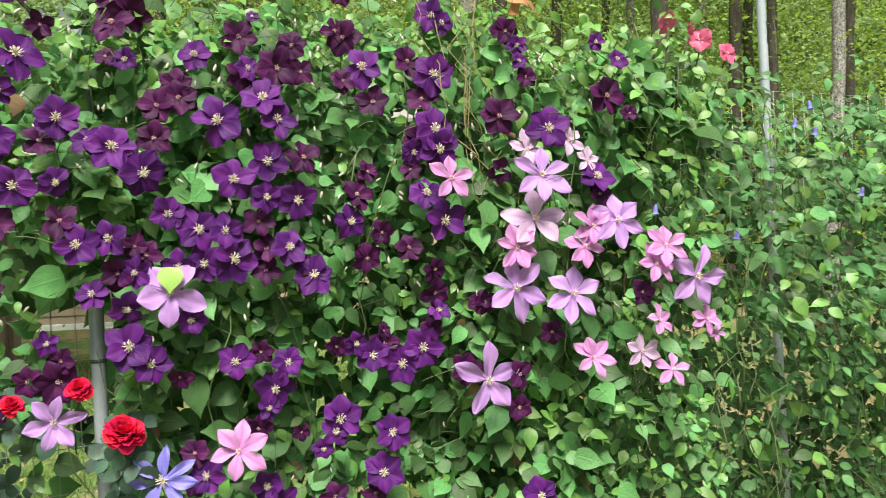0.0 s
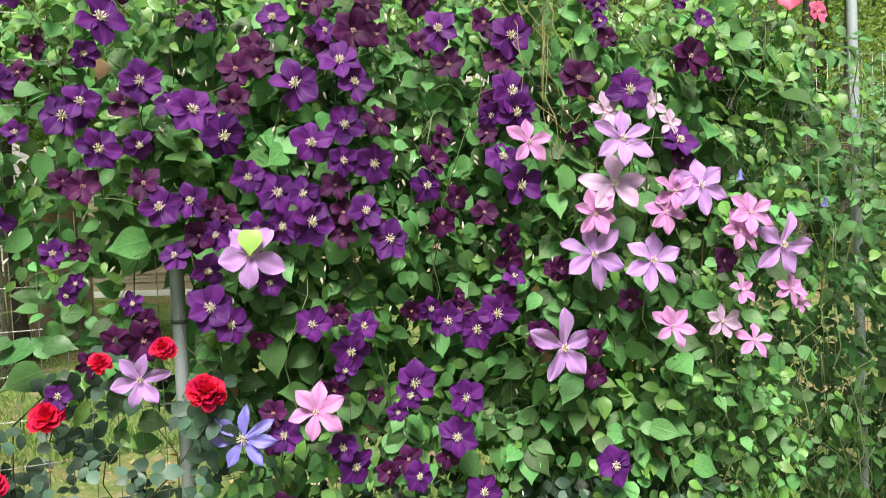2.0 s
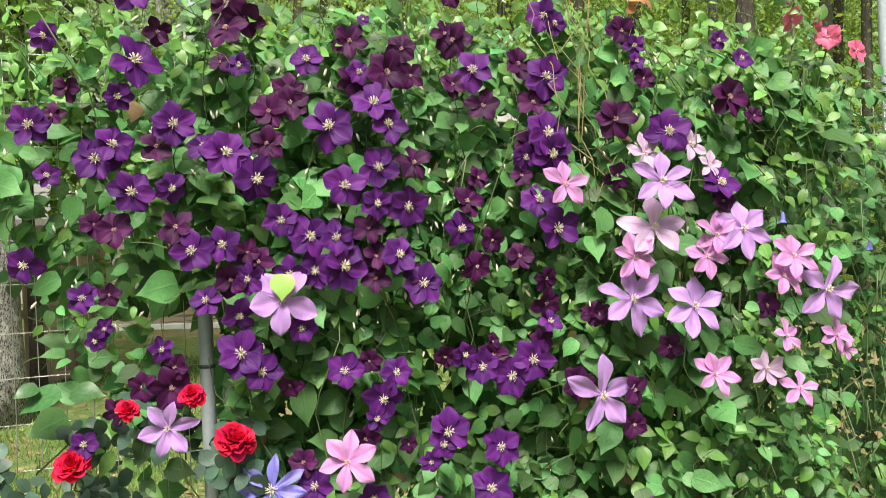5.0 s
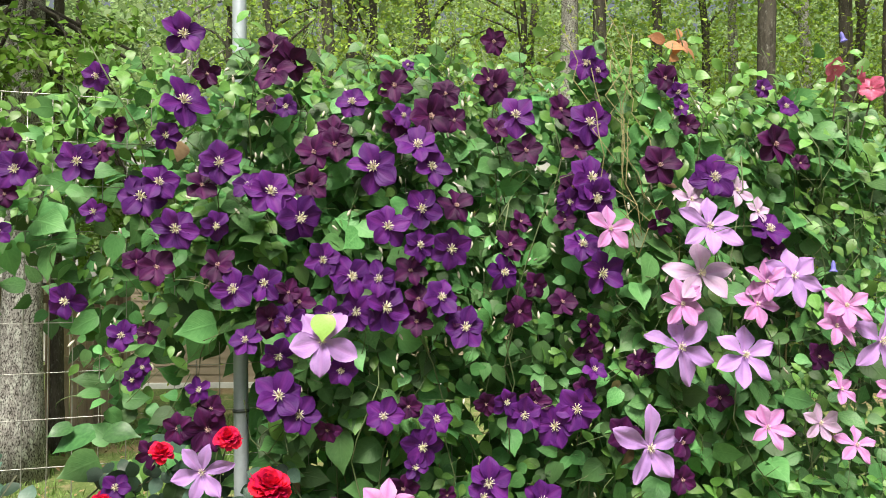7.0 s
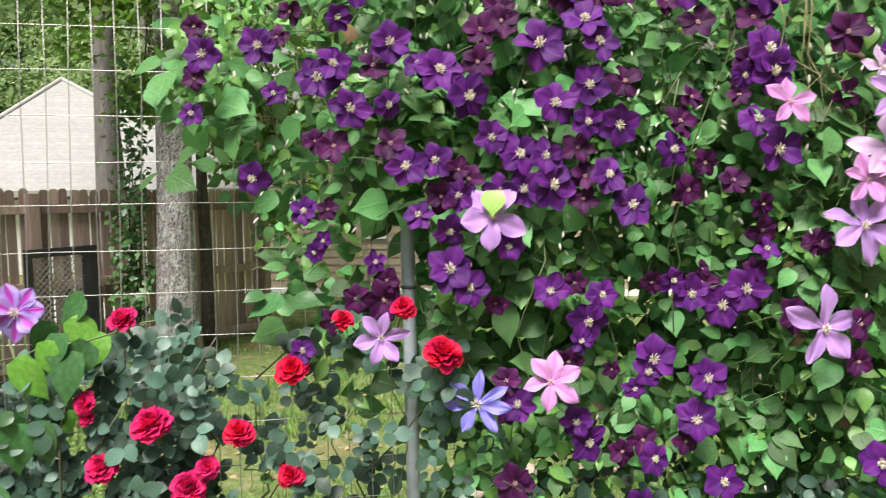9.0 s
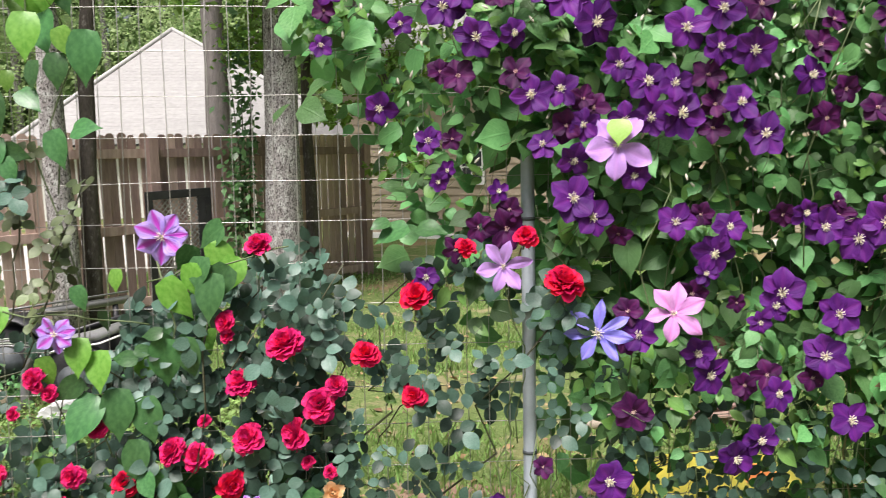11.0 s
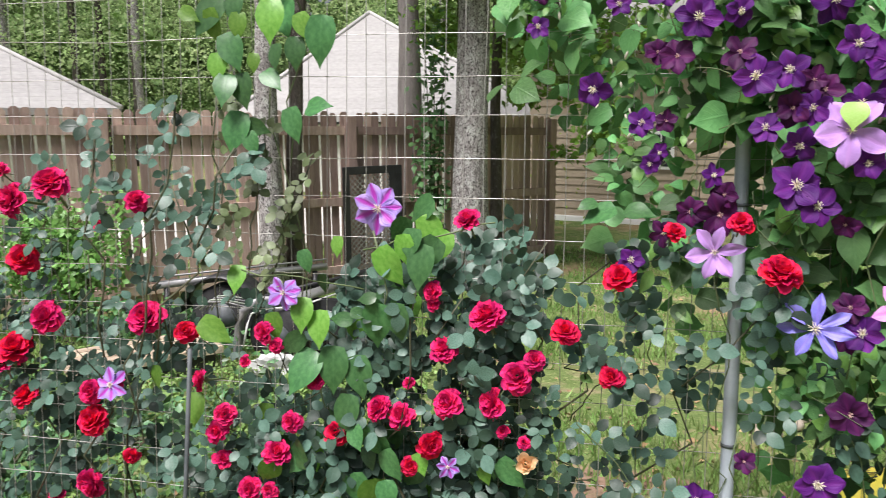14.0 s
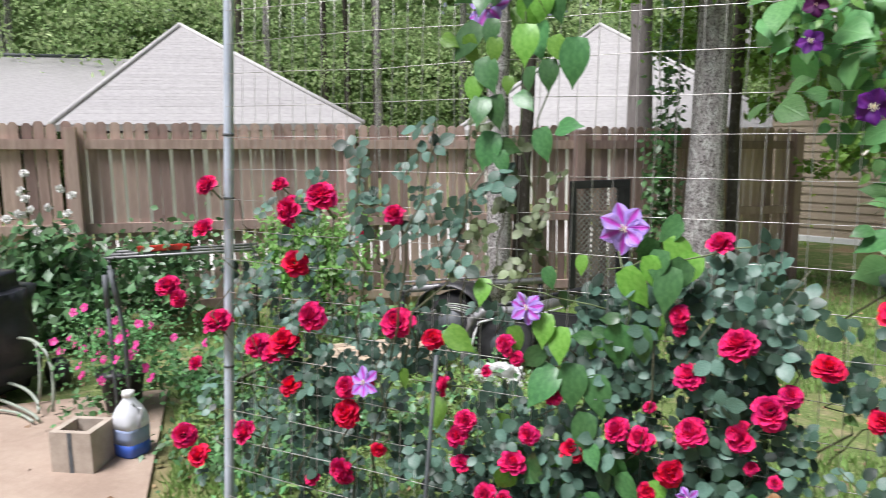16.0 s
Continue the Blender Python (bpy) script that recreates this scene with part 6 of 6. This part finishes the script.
    tool = thing("garden_shears", (-3.57, 2.68, -0.18), "tall dark garden tool with two straight handles standing up", "garden tool")
    tube_ob("handle", [(0.0, 0, 0.0), (0.0, 0, 0.18), (-0.01, 0, 0.78)], 0.011, M_STAKE, tool)
    tube_ob("handle", [(0.10, 0, 0.0), (0.10, 0, 0.46), (0.05, 0.0, 0.78), (0.02, 0.0, 0.84)], 0.011, M_STAKE, tool)
    tube_ob("grip", [(-0.01, 0, 0.62), (-0.01, 0, 0.79)], 0.016, M_STAKE, tool)
    tube_ob("grip", [(0.075, 0, 0.64), (0.03, 0, 0.82)], 0.016, M_STAKE, tool)

    grill = thing("covered_grill", (-4.64, 2.62, -0.18), "barbecue grill under a creased black vinyl cover", "grill")
    bm = box(bmesh.new(), -0.42, -0.26, 0.03, 0.28, 0.26, 0.72, 0.09)
    bmesh.ops.subdivide_edges(bm, edges=bm.edges[:], cuts=5, use_grid_fill=True)
    for q in bm.verts:
        q.co += Vector((noise.noise(q.co * 6), noise.noise(q.co * 6 + Vector((5, 0, 0))), 0.3 * noise.noise(q.co * 5))) * 0.06
    part("cover", bm, M_COVER, grill, smooth=True)
    for x, y in ((0.28, -0.3), (0.28, 0.3), (-0.28, -0.3), (-0.28, 0.3)):
        w = tube_ob("wheel", [(x, y - 0.03, 0.09), (x, y + 0.03, 0.09)], 0.09, M_BLACK, grill, 20)

    hose = thing("garden_hose", (-4.03, 2.71, -0.17), "pale green garden hose looped over the patio", "hose")
    for k, (top, out_x, y0) in enumerate(((0.36, 0.05, 0.0), (0.33, -0.12, 0.08), (0.10, 0.08, -0.06), (0.02, 0.12, -0.12))):
        pts = [(-0.75 + (0.75 + out_x) * math.sin(0.5 * math.pi * f) + 0.06 * math.sin(3 * f + k), y0 - 0.12 * f, 0.01 + top * math.sin(math.pi * (0.12 + 0.88 * f)) ** 0.8 if f < 1 else 0.01) for f in np.linspace(0, 1, 18)]
        tube_ob("loop", pts, 0.009, M_HOSE, hose, 7)
    tube_ob("loop", [(-0.9 + 0.1 * i, -0.25 + 0.03 * math.sin(i), 0.012) for i in range(11)], 0.008, M_HOSE, hose, 6)

    wr = shrub("white_rose_bush", (-5.35, 3.78, -0.25), (0.6, 0.42, 0.33), 2600, 0.11, M_SHRUB, "dark green shrub with small white roses", "rose bush")
    white = [rose_bloom("white_bloom", M_WHITE_PETAL, (6, 6, 5, 4), 0.5, 100.0, 9)]
    for i in range(16):
        p = Vector((-5.25 + R.gauss(0, 0.25), 3.50 + R.gauss(0, 0.1), 0.85 + R.gauss(0, 0.14)))
        grow_rose(wr, white, p, 0.075, (R.gauss(0.2, 0.4), -1, R.gauss(0.2, 0.4)))
    shrub("yellow_green_shrub", (-3.97, 5.1, -0.3), (0.42, 0.4, 0.5), 4200, 0.06, M_LEAF_PALE, "bright yellow-green leafy shrub")
    shrub("low_shrub", (-5.4, 4.6, -0.3), (0.6, 0.5, 0.4), 1300, 0.08, M_SHRUB, "broad green leafy plants by the fence")
    shrub("edge_weeds", (-3.4, 3.3, -0.21), (0.45, 0.45, 0.12), 900, 0.05, M_LEAF_RIGHT, "low green weeds along the patio edge", "weeds")
    shrub("edge_weeds", (-2.35, 3.1, -0.22), (0.7, 0.6, 0.10), 1800, 0.05, M_SHRUB, "dark green low weeds in the grass", "weeds")
    shrub("edge_weeds", (-3.0, 4.9, -0.3), (0.9, 0.4, 0.12), 1300, 0.06, M_LEAF_RIGHT, "low green weeds in the grass", "weeds")
    shrub("edge_weeds", (-2.55, 2.6, -0.21), (0.4, 0.3, 0.08), 900, 0.045, M_LEAF_RIGHT, "low green weeds along the patio edge", "weeds")
    rr = np.random.RandomState(17)
    n = 12000
    p = np.stack([rr.uniform(-3.6, -1.1, n), rr.uniform(2.15, 5.2, n), np.zeros(n)], 1)
    p = p[~((p[:, 0] < -2.4) & (p[:, 0] + p[:, 1] * 0.93 < -0.66))]
    p = p[np.array([noise.noise((a * 1.6, b * 1.6, 8.0)) > -0.25 for a, b, c in p])]
    n = len(p)
    p[:, 2] = -0.2 - 0.32 * np.clip((p[:, 1] - 3.0) / 4.5, 0, 1) + rr.uniform(0.01, 0.08, n)
    ob = swarm("clover", aim_many(p, rr.normal(size=(n, 3)) * 0.4 + np.array([0, -0.2, 1]), rr.normal(size=(n, 3)), rr.uniform(0.02, 0.045, n)), LEAF_CHEAP, M_GRASS, None)
    tagged(ob, "bright green clover and low weeds", "weeds", kind="stuff")
    ivy = shrub("ivy", (-1.85, 8.3, -0.5), (0.2, 0.16, 1.5), 650, 0.10, M_IVY, "green ivy climbing beside the grey trunk", "ivy")

    # timber edging at the foot of the fence
    for x0, x1, y in ((-2.2, -1.45, 1.98), (-1.43, -0.7, 1.96)):
        t = part("edging_timber", box(bmesh.new(), x0, y, -0.24, x1, y + 0.09, -0.12, 0.008), M_TIMBER)
        tagged(t, "old wooden edging timber at the fence foot", "timber", "edging timbers")

    # small trailer
    g = ground_z(0, 4.9)
    cart = thing("utility_trailer", (-2.46, 4.93, g), "old black utility trailer with a rounded grey metal frame", "trailer")
    cart_at = Vector((-2.5, 4.9, g))

    def rel(*p):
        return tuple(Vector(p) - cart_at)

    tube_ob("side_rail", [rel(-3.2, 4.83, 0.13), rel(-2.75, 5.19, 0.14), rel(-2.22, 5.62, 0.14)], 0.028, M_GREYMETAL, cart, 8, "weathered dull grey top rail")
    tube_ob("top_rod", [rel(-3.2, 4.81, 0.19), rel(-2.22, 5.60, 0.20)], 0.008, M_GREYMETAL, cart, 6)
    for x, y in ((-3.15, 4.87), (-2.3, 5.56)):
        tube_ob("upright", [rel(x, y, g - 0.01), rel(x, y, 0.13)], 0.022, M_BLACK, cart)
    part("tailgate", box(bmesh.new(), *rel(-2.36, 4.86, g - 0.01), *rel(-1.76, 4.89, 0.08), 0.01), M_BLACK, cart)
    bend = [rel(-2.505, 4.6, g), rel(-2.499, 4.6, -0.22), rel(-2.478, 4.6, -0.07), rel(-2.446, 4.6, 0.035), rel(-2.407, 4.61, 0.078), rel(-2.345, 4.635, 0.10), rel(-2.12, 4.73, 0.108), rel(-1.93, 5.18, 0.112)]
    tube_ob("frame_tube", bend, 0.034, M_GREYMETAL, cart, 12, "bent dull grey frame tube")
    tube_ob("trim_rod", [rel(-2.447, 4.57, -0.2), rel(-2.412, 4.57, -0.045), rel(-2.381, 4.575, 0.03), rel(-2.29, 4.60, 0.058), rel(-2.08, 4.69, 0.068), rel(-1.92, 5.1, 0.075)], 0.007, M_WHITE, cart, 8, "thin white trim")
    tube_ob("cross_bar", [rel(-2.51, 4.75, 0.056), rel(-2.07, 4.95, 0.15), rel(-1.75, 5.3, 0.20)], 0.022, M_BLACK, cart, 8)
    for wx, wy, wr in ((-2.77, 5.0, 0.235), (-2.24, 4.72, 0.2)):
        wz = g + wr - 0.01
        wheel = tube_ob("wheel", [rel(wx, wy - 0.075, wz), rel(wx, wy - 0.06, wz), rel(wx, wy + 0.06, wz), rel(wx, wy + 0.075, wz)], [wr * 0.9, wr, wr, wr * 0.9], M_TYRE, cart, 28, "worn dark grey tyre")
        tube_ob("rim", [rel(wx, wy - 0.08, wz), rel(wx, wy + 0.08, wz)], wr * 0.45, M_STAKE, wheel, 20)
    fender = [rel(-2.77 + 0.30 * math.cos(w), 5.0, -0.12 + 0.30 * math.sin(w)) for w in np.linspace(0.15, 3.0, 12)]
    v = [(x, y - 0.12, z) for x, y, z in fender] + [(x, y + 0.12, z) for x, y, z in fender] + [(x, y - 0.12, z + 0.015) for x, y, z in fender] + [(x, y + 0.12, z + 0.015) for x, y, z in fender]
    f = [q for i in range(11) for q in ((i, i + 1, i + 13, i + 12), (i + 24, i + 36, i + 37, i + 25), (i, i + 24, i + 25, i + 1), (i + 12, i + 13, i + 37, i + 36))]
    place("fender", mesh_of("fender", v, f, M_BLACK), cart)
    for k in range(4):
        tube_ob("cable", [rel(-2.86 + 0.04 * k, 4.72, 0.0), rel(-2.76 + 0.03 * k, 4.70, 0.06 + 0.016 * k), rel(-2.62, 4.69, 0.07 + 0.014 * k), rel(-2.47, 4.68, 0.045 + 0.02 * k)], 0.006, M_HOSE if k % 2 else M_GREYMETAL, cart, 6)
    # plank deck, low at the near side, with an amber marker on its edge
    deck = rel(-3.08, 3.76, 0)
    for k in range(5):
        plank = part("deck_plank", box(bmesh.new(), -0.05, 0.092 * k, -0.17, 0.84 + R.gauss(0, 0.012), 0.092 * k + 0.086, -0.125, 0.003), M_PLANK, cart, "pale worn wooden plank")
        plank.matrix_basis = Matrix.Translation((deck[0], deck[1], -cart_at.z)) @ pose(0, 0, 0, 0, 0, 44.5)
    # black blocks under the planks, added for the dark shadow below the deck
    for d in (0.02, 0.36):
        shade_block = part("shade_block", box(bmesh.new(), -0.02, d, -0.34, 0.8, d + 0.06, -0.172, 0.004), M_BLACK, cart)
        shade_block.matrix_basis = Matrix.Translation((deck[0], deck[1], -cart_at.z)) @ pose(0, 0, 0, 0, 0, 44.5)
    light = part("marker_light", box(bmesh.new(), 0.15, -0.02, -0.225, 0.22, 0.018, -0.18, 0.004), M_TERRA, cart, "amber marker light")
    light.matrix_basis = Matrix.Translation((deck[0], deck[1], -cart_at.z)) @ pose(0, 0, 0, 0, 0, 44.5)

    # crumpled white sheet on the grass
    bm = bmesh.new()
    bmesh.ops.create_icosphere(bm, subdivisions=4, radius=0.14)
    for q in bm.verts:
        d = noise.noise(q.co * 9) * 0.08 + noise.noise(q.co * 24) * 0.04 + noise.noise(q.co * 60) * 0.012
        q.co = Vector((q.co.x * 1.2, q.co.y * 0.8, max(0, q.co.z * 0.8 + 0.05))) + q.normal * d
    bag = part("plastic_sheet", bm, M_SHEET)
    bag.matrix_basis = pose(-2.07, 4.4, ground_z(0, 4.4) - 0.03, 0, 0, 20)
    tagged(bag, "crumpled white plastic sheet on the grass", "plastic sheet")

    # boards, stones and a yellow bag behind the clematis
    for i in range(7):
        t = part("scrap_board", box(bmesh.new(), -R.uniform(0.12, 0.22), -0.035, 0, R.uniform(0.12, 0.22), 0.035, 0.016, 0.003), M_SCRAP)
        t.matrix_basis = pose(1.36 + 0.03 * i, 3.98 + R.gauss(0, 0.02), ground_z(0, 4.05) + 0.005 + 0.0165 * i, 0, 0, R.uniform(-25, 25))
        tagged(t, "weathered pinkish-brown scrap board in a low heap", "board", "scrap boards")
    for i, (x, y) in enumerate(((0.69, 3.88), (0.91, 4.17), (1.05, 4.12), (0.84, 4.02))):
        bm = bmesh.new()
        bmesh.ops.create_icosphere(bm, subdivisions=2, radius=0.08)
        for q in bm.verts:
            q.co *= 1 + 0.35 * noise.noise(q.co * 8 + Vector((i * 5, 0, 0)))
            q.co.z *= 0.6
        t = part("stone", bm, M_BLOCK, smooth=True)
        t.matrix_basis = pose(x, y, ground_z(x, y) + 0.025)
        tagged(t, "rough pale tan stone on the grass", "stone", "garden stones")
    bag = thing("soil_bag", (1.13, 3.12, -0.2), "bright yellow plastic soil bag with black print lying on the ground", "soil bag", turn=6)
    bm = bmesh.new()
    bmesh.ops.create_grid(bm, x_segments=28, y_segments=18, size=1.0)
    sack(bm)
    part("sack", bm, M_YELLOW, bag, smooth=True)
    bars = bmesh.new()
    for x0, y0, w, h in [(-0.27 + 0.0 * k, 0.13 - 0.022 * k, 0.11 - 0.012 * (k % 3), 0.009) for k in range(6)] + [(-0.06, 0.11, 0.20, 0.03), (-0.06, 0.05, 0.16, 0.03), (-0.04, 0.0, 0.22, 0.008), (-0.04, -0.02, 0.2, 0.008), (0.2, 0.12, 0.08, 0.02)]:
        flat = [bars.verts.new((x0 + w * a, y0 + h * b, 0)) for b in (0, 1) for a in np.linspace(0, 1, 7)]
        for i in range(6):
            bars.faces.new((flat[i], flat[i + 1], flat[i + 8], flat[i + 7]))
    for q in bars.verts:
        q.co.z = sack_z(q.co.x / 0.36, q.co.y / 0.22) + 0.003
    part("print_bar", bars, M_BLACK, bag, "black printed bars")
    patch = bmesh.new()
    bmesh.ops.create_grid(patch, x_segments=8, y_segments=8, size=1.0)
    for q in patch.verts:
        x, y = 0.14 + 0.08 * q.co.x, -0.10 + 0.06 * q.co.y
        q.co = Vector((x, y, sack_z(x / 0.36, y / 0.22) + 0.003))
    part("print_patch", patch, M_ORANGE, bag, "orange printed patch", smooth=True)

    # bucket standing behind the roses
    tub = thing("plastic_bucket", (-0.5, 2.72, -0.2), "mint green plastic bucket behind the rose bush", "bucket")
    place("body", mesh_of("body", *tube([(0, 0, 0), (0, 0, 0.02), (0, 0, 0.30), (0, 0, 0.30), (0, 0, 0.33), (0, 0, 0.33), (0, 0, 0.29)], [0.12, 0.125, 0.15, 0.162, 0.162, 0.15, 0.145], 24, False), M_MINT), tub)
    place("base", mesh_of("base", *tube([(0, 0, 0.002), (0, 0, 0.012)], 0.12, 24), M_MINT), tub)
    tube_ob("handle", [(0.16 * math.cos(w), -0.03, 0.31 - 0.13 * math.sin(w)) for w in np.linspace(0, math.pi, 12)], 0.004, M_GREYMETAL, tub, 6, "thin wire handle")

    # rack with a red bar by the board fence
    rack = thing("metal_rack", (-4.95, 4.55, ground_z(0, 4.55)), "low black metal rack with a red bar on top", "rack", turn=45)
    for x in (-0.55, 0.55):
        for y in (-0.15, 0.15):
            tube_ob("leg", [(x, y, 0), (x, y, 0.67)], 0.012, M_BLACK, rack)
    for y in (-0.15, 0, 0.15):
        tube_ob("bar", [(-0.6, y, 0.67), (0.6, y, 0.67)], 0.013, M_GREYMETAL, rack)
    part("red_bar", box(bmesh.new(), -0.35, -0.03, 0.684, 0.05, 0.03, 0.73, 0.006), M_REDPAINT, rack, "red painted bar")


build_yard()
